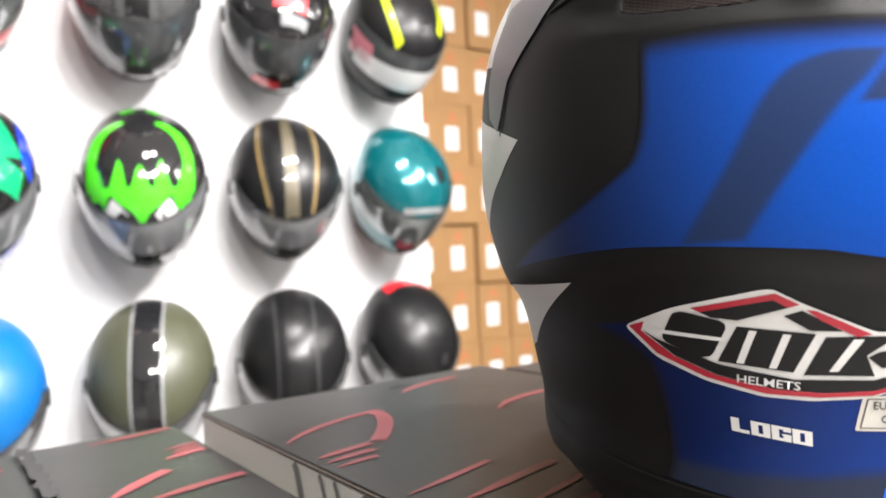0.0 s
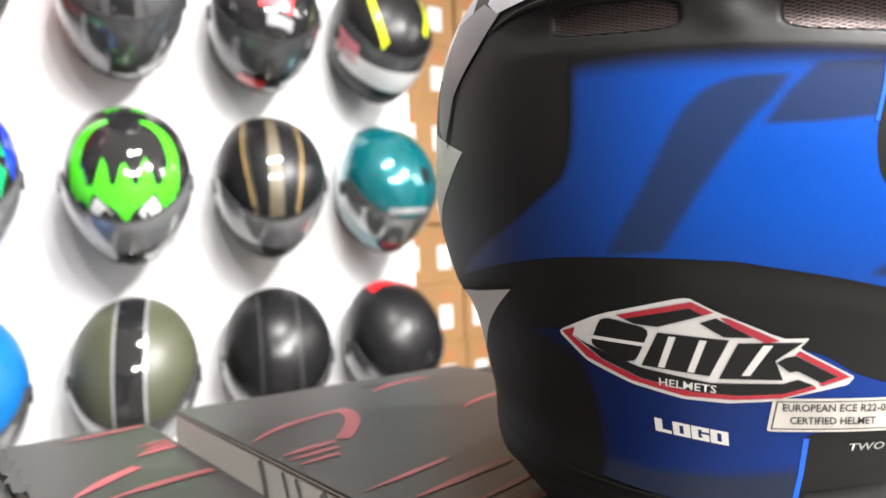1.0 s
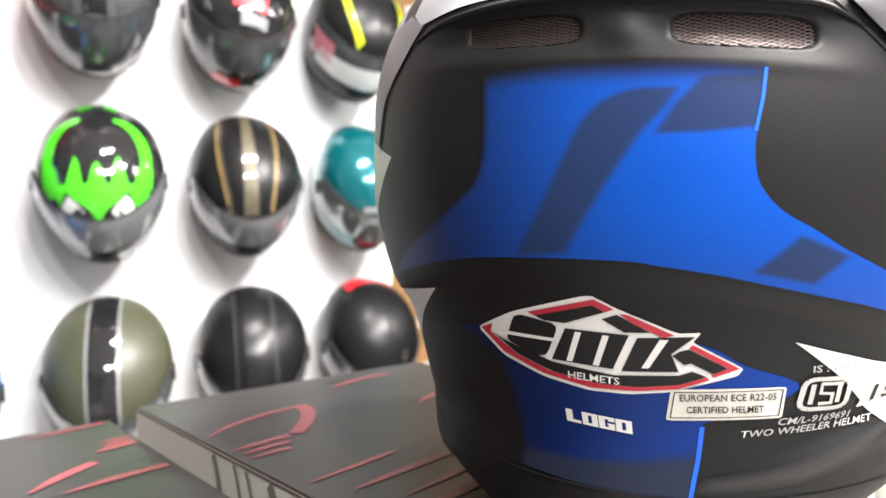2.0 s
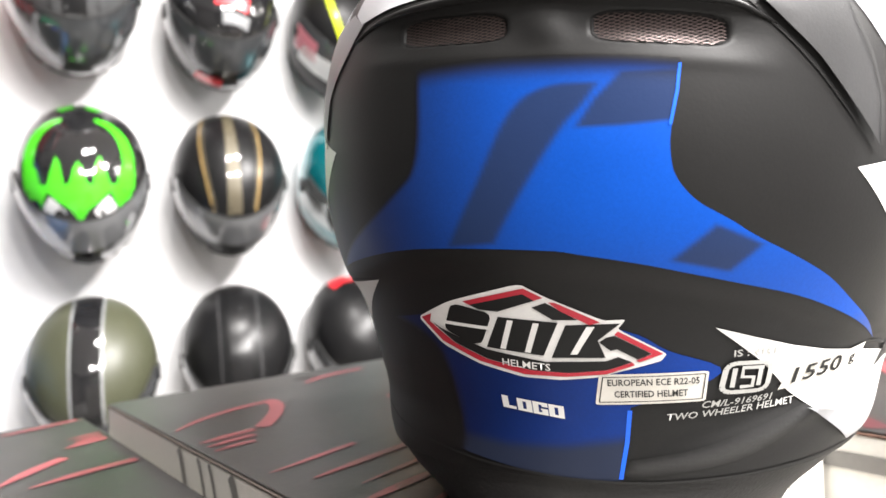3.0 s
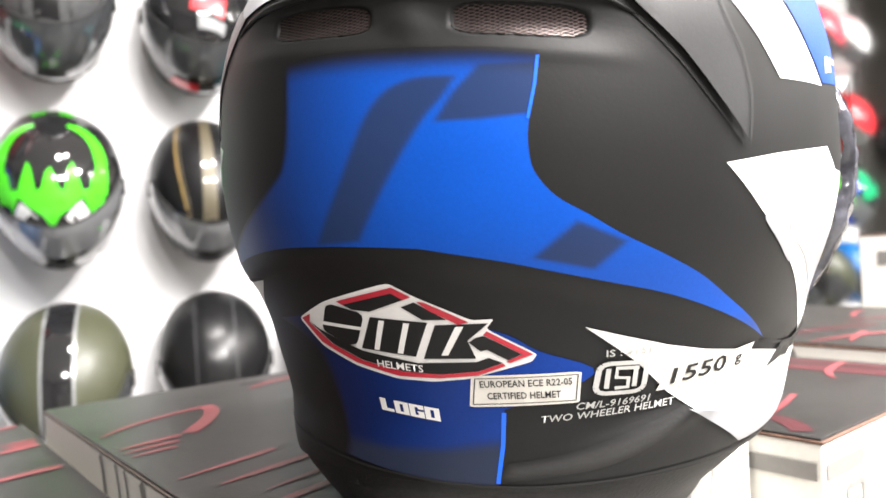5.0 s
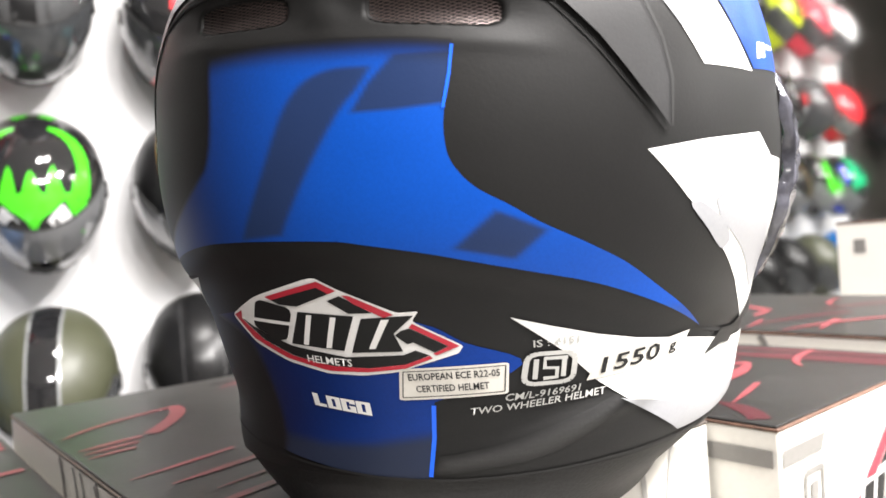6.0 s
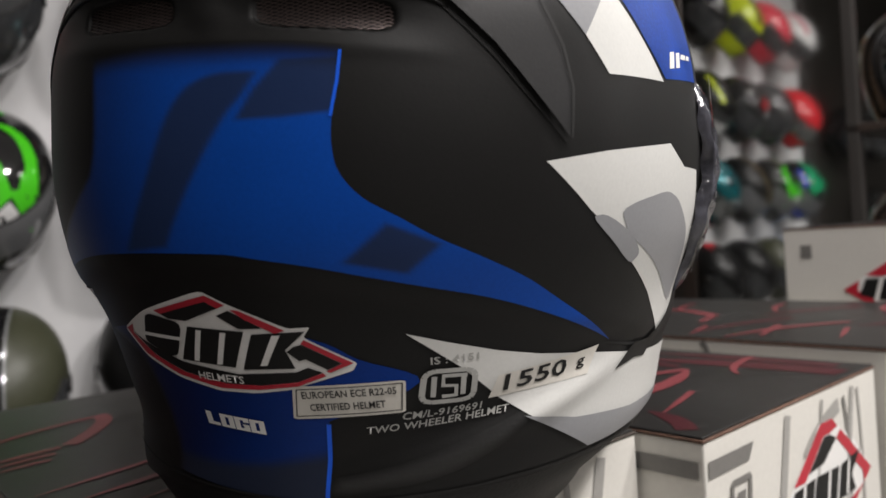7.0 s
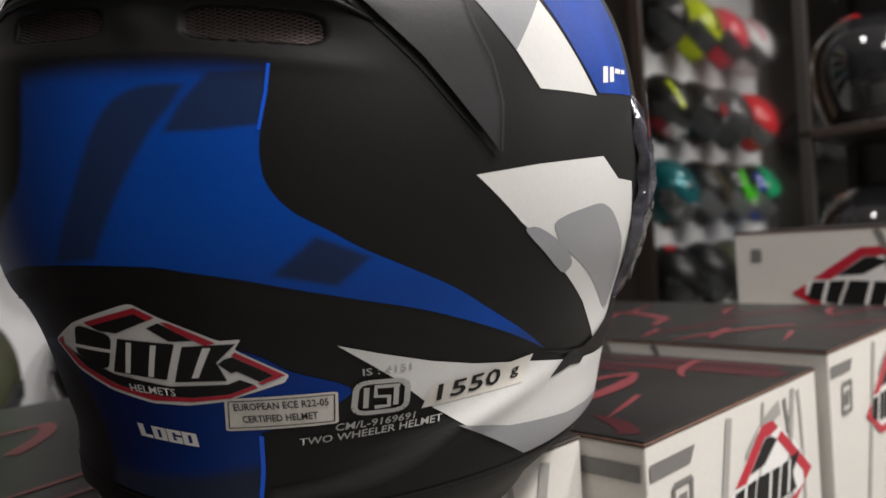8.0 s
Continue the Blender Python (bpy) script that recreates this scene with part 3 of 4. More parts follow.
    film("top_cover", [(-25.5, 1.2830), (-29.3, 1.2725), (-35.0, 1.2600), (-37.2, 1.2480), (-38.5, 1.2430), (-42, 1.2500), (-43, 1.2620), (-42, 1.2760), (-38, 1.2900), (-30, 1.2910)], MID_GREY, 0.0008, "light grey satin top cover", step=1.6)
    film("cover_groove", line_on(spline([(-24.4, 1.2810), (-28.8, 1.2705), (-34.5, 1.2584), (-36.8, 1.2470), (-37.6, 1.2410)]), [0.05 + 0.02 * k for k in range(21)]), GROOVE, 0.0005, "dark recessed joint")
    film("top_panel", [(-26, 1.2835), (-15.4, 1.2830), (-1.5, 1.2795), (14.2, 1.2715), (19.8, 1.2685), (22, 1.287), (20, 1.305), (-28, 1.308), (-29, 1.290)], SILVER, 0.0008, "light grey painted crown", step=1.6)
    film("cover_groove", line_on(spline([(17.9, 1.2705), (20.9, 1.2625), (25.3, 1.2494), (28.8, 1.2362), (32.8, 1.2224)]), [0.8 + 0.06 * k for k in range(10)] + [1.3 - 0.09 * k for k in range(11)]), GROOVE, 0.0004, "dark recessed joint")
    film("cover_groove", line_on([(30.0, 1.272), (30.9, 1.262), (32.8, 1.2501), (33.6, 1.238), (33.1, 1.2231)], [0.3] * 5), GROOVE, 0.0026, "fine dark joint")
    crest = spline([(-27, 1.2770), (-22, 1.2802), (-15.4, 1.2795), (-8, 1.2780), (-1.5, 1.2757), (6, 1.2722), (14.2, 1.2680), (18, 1.2655), (21.5, 1.2600)])
    part("spoiler_lip", tube([sh.point(a, z(h), 0.0002) for a, h in crest], 0.0017, 10, 0.25), MATT_BLACK, hm, "black spoiler lip over the vents")
    flush = Shell(HEIGHTS, BACK, HALF, FRONT, 2.24, lambda a, h: vent_shelf(a, h, 0.0))
    for c, w in VENTS:
        turn = [2 * math.pi * k / 40 for k in range(40)]
        rim = [(c + w * 1.02 * math.copysign(abs(math.cos(t)) ** 0.5, math.cos(t)), 0.0047 * math.copysign(abs(math.sin(t)) ** 0.5, math.sin(t))) for t in turn]
        rim = [(a, vent_line(a) + h) for a, h in rim]
        part("vent", sh.wrap(rim, 0.0003, 0.6), GROOVE, hm, "deep black vent opening")
        part("vent_mesh", flush.netting(rim, 0.85, -0.0012), WIRE, hm, "fine brownish wire mesh")
    film("bottom_seam", line_on([(-58, 1.1520), (-52, 1.1400), (-45, 1.1315), (-34, 1.1262), (-24, 1.1220), (-14, 1.1180), (-2.6, 1.1148), (8, 1.1141), (19, 1.1150), (28, 1.1160), (38, 1.1165), (60, 1.117)], [0.45] * 12), GROOVE, 0.0005, "black seam above the bottom trim", step=0.8)
    film("shell_joint", line_on([(-26.6, 1.1871), (-36, 1.1862), (-50, 1.1840), (-60, 1.182)], [0.25, 0.5, 0.6, 0.6]), GROOVE, 0.0004, "dark step under the upper shell")
    film("shell_joint", line_on([(44, 1.1562), (50, 1.1535), (57, 1.1515), (64, 1.150)], [0.3, 0.6, 0.8, 0.8]), GROOVE, 0.0004, "dark step under the upper shell")
    film("blue_pinstripe", line_on([(4.6, 1.1155), (5.6, 1.1290), (6.1, 1.1405)], [0.55] * 3), BRIGHT_BLUE, 0.00035, "bright blue edge line")
    film("blue_pinstripe", line_on([(12.0, 1.2490), (11.6, 1.2407), (10.85, 1.2310)], [0.3] * 3), BRIGHT_BLUE, 0.0004, "bright blue edge line")
    film("jaw_joint", [(46.5, 1.1452), (49.5, 1.1500), (52.5, 1.1535), (57, 1.1530), (61, 1.1570), (66, 1.1612), (70, 1.1620), (70, 1.1560), (63.5, 1.1535), (66, 1.1505), (60, 1.1500), (57.5, 1.1462), (53, 1.1472)], MATT_BLACK, 0.0009, "notched black jaw joint", step=0.8)
    # maker's badge, as plain shapes in its colours
    badge = part("badge", sh.wrap([(a, z(h)) for a, h in eased([(-20.4, 1.1727), (-14.3, 1.1791), (-4.9, 1.1849), (-2.2, 1.1802), (3.7, 1.172), (6.1, 1.1722), (5.2, 1.169), (10.4, 1.1603), (9.8, 1.1579), (7.0, 1.1557), (2.5, 1.1523), (-1.7, 1.1513), (-6.3, 1.1521), (-11.8, 1.1562), (-17.0, 1.1629)], 0.12)], 0.0004), WHITE_PRINT, hm, "white diamond badge sticker with red and black shapes")

    def mark(name, outline, material, off=0.0006):
        part(name, sh.wrap([(a, z(h)) for a, h in outline], off, 1.2), material, badge)

    mark("red_band", [(-12.3, 1.179), (-4.5, 1.1833), (-2.5, 1.18), (-3.5, 1.1791), (-4.7, 1.1814), (-11.5, 1.1778)], RED_PRINT)
    mark("black_band", [(-11.5, 1.1778), (-4.7, 1.1814), (-3.5, 1.1791), (-8.0, 1.1754), (-10.4, 1.1762)], INK)
    mark("red_band", [(-2.0, 1.1785), (-1.2, 1.1782), (3.4, 1.1714), (2.2, 1.1706), (-0.8, 1.1754)], RED_PRINT)
    mark("black_band", [(-3.9, 1.1768), (-2.3, 1.1783), (1.0, 1.1723), (-1.7, 1.1724)], INK)
    mark("black_block", eased([(-14.3, 1.1773), (-13.2, 1.178), (-8.8, 1.1746), (-10.8, 1.1642), (-12.2, 1.1636), (-16.1, 1.1688)]), INK)
    mark("black_block", [(-8.1, 1.1736), (-1.2, 1.1715), (-3.3, 1.16), (-10.3, 1.1627)], INK)
    mark("black_block", [(-0.4, 1.1706), (5.5, 1.1709), (3.0, 1.1653), (3.7, 1.1593), (-2.4, 1.1593)], INK)
    for slit in ([(-16.4, 1.1722), (-9.2, 1.1700), (-9.5, 1.1689), (-16.8, 1.1711)], [(-7.0, 1.1725), (-6.3, 1.1723), (-7.8, 1.1622), (-8.5, 1.1624)], [(-4.0, 1.1715), (-3.3, 1.1713), (-4.8, 1.1610), (-5.5, 1.1612)], [(1.9, 1.1700), (2.8, 1.1700), (0.6, 1.1605), (-0.2, 1.1605)]):
        mark("pale_gap", slit, WHITE_PRINT, 0.0008)
    mark("black_crescent", [(-18.1, 1.1715), (-16.6, 1.1689), (-10.3, 1.1618), (-3.2, 1.1578), (3.7, 1.1581), (5.1, 1.1595), (6.6, 1.1577), (3.7, 1.155), (-0.7, 1.154), (-5.2, 1.1548), (-10.5, 1.1584), (-14.8, 1.1639)], INK)
    mark("red_crescent", [(-19.7, 1.1727), (-17.7, 1.1743), (-18.3, 1.1713), (-14.9, 1.1637), (-10.6, 1.1582), (-5.2, 1.1547), (-0.7, 1.1539), (3.7, 1.1549), (6.6, 1.1576), (6.9, 1.1566), (3.6, 1.1535), (-1.0, 1.1525), (-6.0, 1.1531), (-11.7, 1.1574), (-16.8, 1.1642)], RED_PRINT)
    mark("red_band", [(5.2, 1.1683), (10.0, 1.1603), (7.4, 1.1576), (7.0, 1.1581), (8.8, 1.1604), (4.8, 1.1671)], RED_PRINT)
    mark("black_band", [(3.9, 1.1662), (4.8, 1.1668), (8.7, 1.1604), (7.2, 1.1586), (5.0, 1.1622), (4.3, 1.1617), (3.1, 1.1647)], INK)
    part("lettering", sh.letter("HELMETS", -5.65, z(1.1565), 0.0026, 0.0008, -6.0, 0.0, 5.9, 0.014), WHITE_PRINT, badge, "small white lettering")
    block_word(sh, hm, -9.75, z(1.14265))
    # certificate sticker
    tag = part("certificate_sticker", sh.wrap([(a, z(h)) for a, h in eased([(2.8, 1.1534), (15.2, 1.1538), (14.9, 1.1433), (2.1, 1.1425)], 0.05)], 0.00045), PAPER, hm, "cream certificate sticker with black rim")
    rim = [(3.2, 1.1524), (14.8, 1.1529), (14.5, 1.1442), (2.6, 1.1435)]
    for p, q in zip(rim, rim[1:] + rim[:1]):
        part("rim_line", sh.wrap([(a, z(h)) for a, h in line_on([p, q], 0.13)], 0.0006, 1.0), INK, tag)
    part("lettering", sh.letter("EUROPEAN ECE R22-05", 8.9, z(1.1505), 0.0023, 0.0008, 0.5, 0.0, 10.4, 0.022), INK, tag, "black lettering")
    part("lettering", sh.letter("CERTIFIED HELMET", 8.6, z(1.1464), 0.0023, 0.0008, 0.5, 0.0, 8.4, 0.022), INK, tag, "black lettering")
    # printed standard mark and lines
    for name, ring, width in (("mark_ring", [(17.3, 1.1558), (23.0, 1.1553), (22.6, 1.1455), (16.6, 1.1458)], 0.7),):
        ring = eased(ring, 0.2)
        for p, q in zip(ring, ring[1:] + ring[:1]):
            part(name, sh.wrap([(a, z(h)) for a, h in line_on([p, q], width)], 0.0008, 1.0), GREY_PRINT, hm, "grey printed rounded frame")
    for bar in ([(18.0, 1.1474), (18.3, 1.1540)], [(19.0, 1.1474), (20.6, 1.1474), (20.7, 1.1505), (19.2, 1.1509), (19.3, 1.1540), (22.0, 1.1537)], [(21.4, 1.1474), (21.6, 1.1535)]):
        part("mark_bar", sh.wrap([(a, z(h)) for a, h in line_on(bar, 0.6)], 0.0008, 1.0), GREY_PRINT, hm, "grey printed bar")
    part("lettering", sh.letter("IS : 4151", 20.7, z(1.1591), 0.0023, 0.0008, 1.0, 0.0, 5.4, 0.014), GREY_PRINT, hm, "grey printed lettering")
    part("lettering", sh.letter("CM/L-9169691", 19.15, z(1.1422), 0.0024, 0.0008, 1.8, 0.2, 9.3, 0.014), GREY_PRINT, hm, "grey printed lettering")
    part("lettering", sh.letter("TWO WHEELER HELMET", 18.85, z(1.1391), 0.0024, 0.0008, 3.2, 0.2, 16.9, 0.014), GREY_PRINT, hm, "grey printed lettering")
    # weight sticker
    tag = part("weight_sticker", sh.wrap([(a, z(h)) for a, h in [(24.5, 1.1446), (25.8, 1.1519), (42.0, 1.1562), (39.8, 1.1468)]], 0.0007, 0.8), PAPER, hm, "cream weight sticker")
    part("lettering", sh.letter("1550", 31.1, z(1.1498), 0.0054, 0.0010, 4.5, 0.12, 9.6, 0.022), INK, tag, "bold black figures")
    part("lettering", sh.letter("g", 38.4, z(1.1518), 0.0036, 0.0010, 4.5, 0.12, 1.7, 0.018), INK, tag, "bold black letter")
    for a, h, w, tall in ((54.0, 1.2512, 1.9, 0.0064), (56.7, 1.2526, 1.9, 0.0060), (59.4, 1.2572, 3.0, 0.0022), (63.0, 1.2586, 2.6, 0.0020)):
        part("name_bar", sh.wrap([(a, z(h)), (a + 0.7, z(h + tall)), (a + 0.7 + w, z(h + tall + 0.0010)), (a + w, z(h + 0.0010))], 0.0004, 1.0), WHITE_PRINT, hm, "small white printed bar")
    # visor
    part("visor", sh.skin(z(1.176), z(1.256), 16, 60, 0.0055, 71, 274), CLEAR_VISOR, hm, "clear wrap-around visor")
    rim = bmesh.new()
    rows = []
    for k in range(41):
        h = z(1.168 + 0.086 * k / 40)
        bulge = 0.0045 * math.sin(math.pi * k / 40) ** 0.5
        rows.append([rim.verts.new(sh.point(a + 1.1 * math.sin(0.33 * k), h, off * bulge / 0.0045 + 0.0007 * math.sin(0.9 * k + a))) for a, off in ((70.5, 0.0005), (70.8, 0.0045), (72.0, 0.0066), (73.6, 0.0052), (75.0, 0.0070), (77.0, 0.0058), (79.0, 0.0062))])
    for r, t in zip(rows, rows[1:]):
        for k in range(6):
            rim.faces.new((r[k], r[k + 1], t[k + 1], t[k]))
    part("visor_rim", rim, VISOR_RIM, hm, "thick moulded rim of the clear visor")
    return hm


build_main_helmet()


# ---- helmet boxes ----
def helmet_box(x0, x1, y0, y1, top, label, edge):
    """A lidded helmet carton: dark printed lid, white printed sides, raw board at the edges."""
    h = top / 4 - 0.0004
    bx = thing("helmet_box", room(x0, y0, top - h), label, "cardboard box", "helmet boxes")
    w, d = x1 - x0, y1 - y0
    part("body", box_mesh((0, 0, 0), (w, d, h - 0.0028), 0.0012), CARD_WHITE, bx, "white printed carton sides", smooth=False)
    part("lid", box_mesh((0.0006, 0.0006, h - 0.0014), (w - 0.0006, d - 0.0006, h), 0.0008), LID_GREY, bx, "dark grey laminated lid", smooth=False)
    part("board_edge", box_mesh((-0.0005, -0.0005, h - 0.0030), (w + 0.0005, d + 0.0005, h - 0.0014), 0.0004), edge, bx, "raw brown board edge", smooth=False)
    bx["size"] = (w, d, h)
    return bx


def on_top(bx, outline, material, x0, y0, name="swoosh", off=0.0005):
    w, d, h = bx["size"]
    pts = [(x - x0, y - y0) for x, y in outline]
    if min(p[0] for p in pts) < 0.001 or max(p[0] for p in pts) > w - 0.001 or min(p[1] for p in pts) < 0.001 or max(p[1] for p in pts) > d - 0.001:
        return
    part(name, flat_film(pts, Matrix.Translation((0, 0, h + off))), material, bx)


def on_front(bx, outline, material, x0, top, name="print", off=0.0006):
    w, d, h = bx["size"]
    pts = [(x - x0, z - top + h) for x, z in outline]
    if min(p[0] for p in pts) < 0.001 or max(p[0] for p in pts) > w - 0.001:
        return
    part(name, flat_film(pts, Matrix.Translation((0, -off, 0)) @ pose(0, 0, 0, 90)), material, bx)


def on_left(bx, outline, material, y1, top, name="print", off=0.0006):
    w, d, h = bx["size"]
    pts = [(y1 - y, z - top + h) for y, z in outline]
    part(name, flat_film(pts, Matrix.Translation((-off, d, 0)) @ pose(0, 0, 0, 90, 0, -90)), material, bx)


def arc(points, width, taper=True):
    n = len(points)
    return stroke(points, [width * (0.25 + 0.75 * min(1, 2.5 * k / (n - 1))) if taper else width for k in range(n)])


def bend(p, q, r, n=9):
    """Points along a curve from p to r that leans towards q."""
    return [tuple((1 - t) ** 2 * p[k] + 2 * t * (1 - t) * q[k] + t * t * r[k] for k in (0, 1)) for t in [i / (n - 1) for i in range(n)]]


def lid_art(bx, x0, x1, y0, y1, hooks, ribs):
    """The thin red rib-like swooshes of the lid."""
    w, d = x1 - x0, y1 - y0
    for ox, oy, s in hooks:
        on_top(bx, arc(bend((ox, oy), (ox + 0.03 * s, oy + 0.034 * s), (ox + 0.088 * s, oy + 0.042 * s)), 0.006 * s), LID_PINK, x0, y0)
        on_top(bx, arc(bend((ox + 0.086 * s, oy + 0.044 * s), (ox + 0.092 * s, oy + 0.018 * s), (ox + 0.046 * s, oy - 0.034 * s)), 0.011 * s, False), LID_PINK, x0, y0)
        for k in range(ribs):
            on_top(bx, arc(bend((ox, oy - (0.044 + 0.012 * k) * s), (ox + 0.02 * s, oy - (0.038 + 0.012 * k) * s), (ox + (0.040 - 0.006 * k) * s, oy - (0.036 + 0.014 * k) * s)), (0.007 - 0.001 * k) * s), LID_PINK, x0, y0)
    for k in range(7 if ribs == 3 else 3):
        yy = y0 + d * (0.40 - 0.058 * k * (7 / 3 if ribs == 1 else 1))
        xx = x0 + 0.010 + 0.012 * (k % 3)
        on_top(bx, arc(bend((xx, yy - 0.012), (xx + 0.04, yy - 0.002), (xx + 0.060 + 0.012 * (k % 2), yy + 0.004)), 0.0065 if k % 2 else 0.0045), LID_PINK, x0, y0)
    for k in range(4):
        xx, yy = x0 + w * (0.60 + 0.05 * k), y0 + d * (0.90 - 0.24 * k)
        on_top(bx, arc(bend((xx - 0.02, yy - 0.016), (xx, yy + 0.006), (xx + 0.05, yy + 0.008)), 0.006), LID_PINK, x0, y0)


HOOKS = [((-0.09, 0.46, 1.0),), (), ((0.178, 0.412, 0.95),), ((0.47, 0.36, 1.0),), ((0.78, 0.33, 1.1),), ((1.06, 0.10, 1.0),)]
# single swooshes: lid, width, points
SWOOSHES = [(1, 0.006, ((0.100, 0.583), (0.130, 0.588), (0.160, 0.596))), (1, 0.008, ((0.132, 0.502), (0.148, 0.512), (0.161, 0.512))), (1, 0.009, ((0.082, 0.436), (0.104, 0.462), (0.126, 0.476))),
            (1, 0.008, ((0.0966, 0.4205), (0.130, 0.433), (0.160, 0.4353))), (1, 0.004, ((0.138, 0.527), (0.150, 0.531), (0.162, 0.533))), (1, 0.005, ((0.140, 0.515), (0.150, 0.522), (0.161, 0.523))),
            (3, 0.008, ((0.545, 0.212), (0.575, 0.206), (0.5995, 0.1923))), (3, 0.012, ((0.5995, 0.1923), (0.560, 0.172), (0.500, 0.176))), (4, 0.009, ((0.694, 0.212), (0.775, 0.200), (0.8215, 0.1559))), (4, 0.012, ((0.8215, 0.1559), (0.755, 0.135), (0.694, 0.178)))]
# broad faded strokes: lid, width, points
FADED = [(3, 0.024, ((0.625, 0.250), (0.645, 0.165), (0.640, 0.098))), (3, 0.014, ((0.655, 0.260), (0.668, 0.180), (0.664, 0.110))), (3, 0.012, ((0.475, 0.145), (0.470, 0.120), (0.450, 0.106))), (3, 0.010, ((0.600, 0.300), (0.615, 0.250), (0.610, 0.205))),
         (4, 0.014, ((0.800, 0.142), (0.840, 0.115), (0.885, 0.097))), (4, 0.016, ((0.860, 0.250), (0.905, 0.235), (0.955, 0.192))), (4, 0.012, ((0.720, 0.250), (0.780, 0.250), (0.840, 0.215))), (4, 0.014, ((0.890, 0.150), (0.940, 0.150), (0.990, 0.125)))]


def maker_sign(put, cx, cz, s):
    """The maker's diamond as plain red, black and white shapes. put(outline, material, off)."""
    def at(pts):
        return [(cx + x * s, cz + y * s) for x, y in pts]
    put(at([(-1, -0.05), (-0.15, 0.55), (0.1, 0.55), (0.62, 0.25), (1, -0.1), (0.5, -0.35), (-0.5, -0.35)]), WHITE_PRINT, 0.0006)
    put(at([(-0.72, 0.14), (-0.12, 0.55), (0.12, 0.55), (0.24, 0.46), (0.05, 0.43), (-0.08, 0.43), (-0.5, 0.13)]), RED_PRINT, 0.0009)
    put(at([(-0.42, 0.18), (-0.07, 0.42), (0.05, 0.42), (0.2, 0.36), (-0.1, 0.2)]), INK, 0.0009)
    put(at([(0.3, 0.42), (1.0, -0.1), (0.8, -0.2), (0.78, -0.08), (0.2, 0.36)]), RED_PRINT, 0.0009)
    put(at([(-1, -0.05), (-0.8, 0.08), (-0.82, -0.06), (-0.45, -0.27), (0.45, -0.27), (0.8, -0.2), (0.5, -0.35), (-0.5, -0.35)]), RED_PRINT, 0.0009)
    put(at([(-0.72, 0.1), (-0.3, 0.12), (-0.42, -0.2), (-0.8, -0.12)]), INK, 0.0012)
    put(at([(-0.26, 0.12), (0.22, 0.1), (0.12, -0.2), (-0.38, -0.2)]), INK, 0.0012)
    put(at([(0.28, 0.1), (0.72, 0.14), (0.5, -0.04), (0.58, -0.2), (0.18, -0.2)]), INK, 0.0012)
    for x in (-0.55, -0.02, 0.42):
        put(at([(x, 0.11), (x + 0.05, 0.11), (x - 0.03, -0.19), (x - 0.08, -0.19)]), WHITE_PRINT, 0.0015)


def side_art(bx, x0, x1, top, shift):
    """Grey rib lines, the diamond and the small stamp on the long white side."""
    def put(outline, material, off=0.0006):
        on_front(bx, outline, material, x0, top, "print", off)
    for k in range(6):
        xx = x0 + shift + 0.030 + 0.050 * k
        put(arc(bend((xx + 0.030, top - 0.008), (xx + 0.018, top - 0.06), (xx - 0.006, top - 0.150)), (0.008, 0.004, 0.007)[k % 3], False), CARD_PALE)
    put(arc(bend((x0 + 0.118, top - 0.040), (x0 + 0.135, top - 0.024), (x0 + 0.172, top - 0.016)), 0.010, False), CARD_PALE)
    put(arc(bend((x0 + 0.18, top - 0.012), (x0 + 0.20, top - 0.08), (x0 + 0.16, top - 0.16)), 0.005, False), CARD_GREY)
    put(arc(bend((x0 + 0.205, top - 0.010), (x0 + 0.215, top - 0.08), (x0 + 0.20, top - 0.16)), 0.004, False), CARD_PALE)
    put([(x0 + 0.003, top - 0.013), (x0 + 0.052, top - 0.013), (x0 + 0.046, top - 0.022), (x0 + 0.003, top - 0.022)], CARD_GREY)
    maker_sign(put, x0 + 0.150, top - 0.062, 0.072)
    stamp = [(x0 + 0.026, top - 0.030), (x0 + 0.046, top - 0.030), (x0 + 0.044, top - 0.052), (x0 + 0.024, top - 0.052)]
    for p, q in zip(stamp, stamp[1:] + stamp[:1]):
        put(stroke([p, q], 0.0035), CARD_GREY, 0.0009)
    put([(x0 + 0.031, top - 0.036), (x0 + 0.040, top - 0.036), (x0 + 0.038, top - 0.047), (x0 + 0.030, top - 0.047)], CARD_GREY, 0.0009)


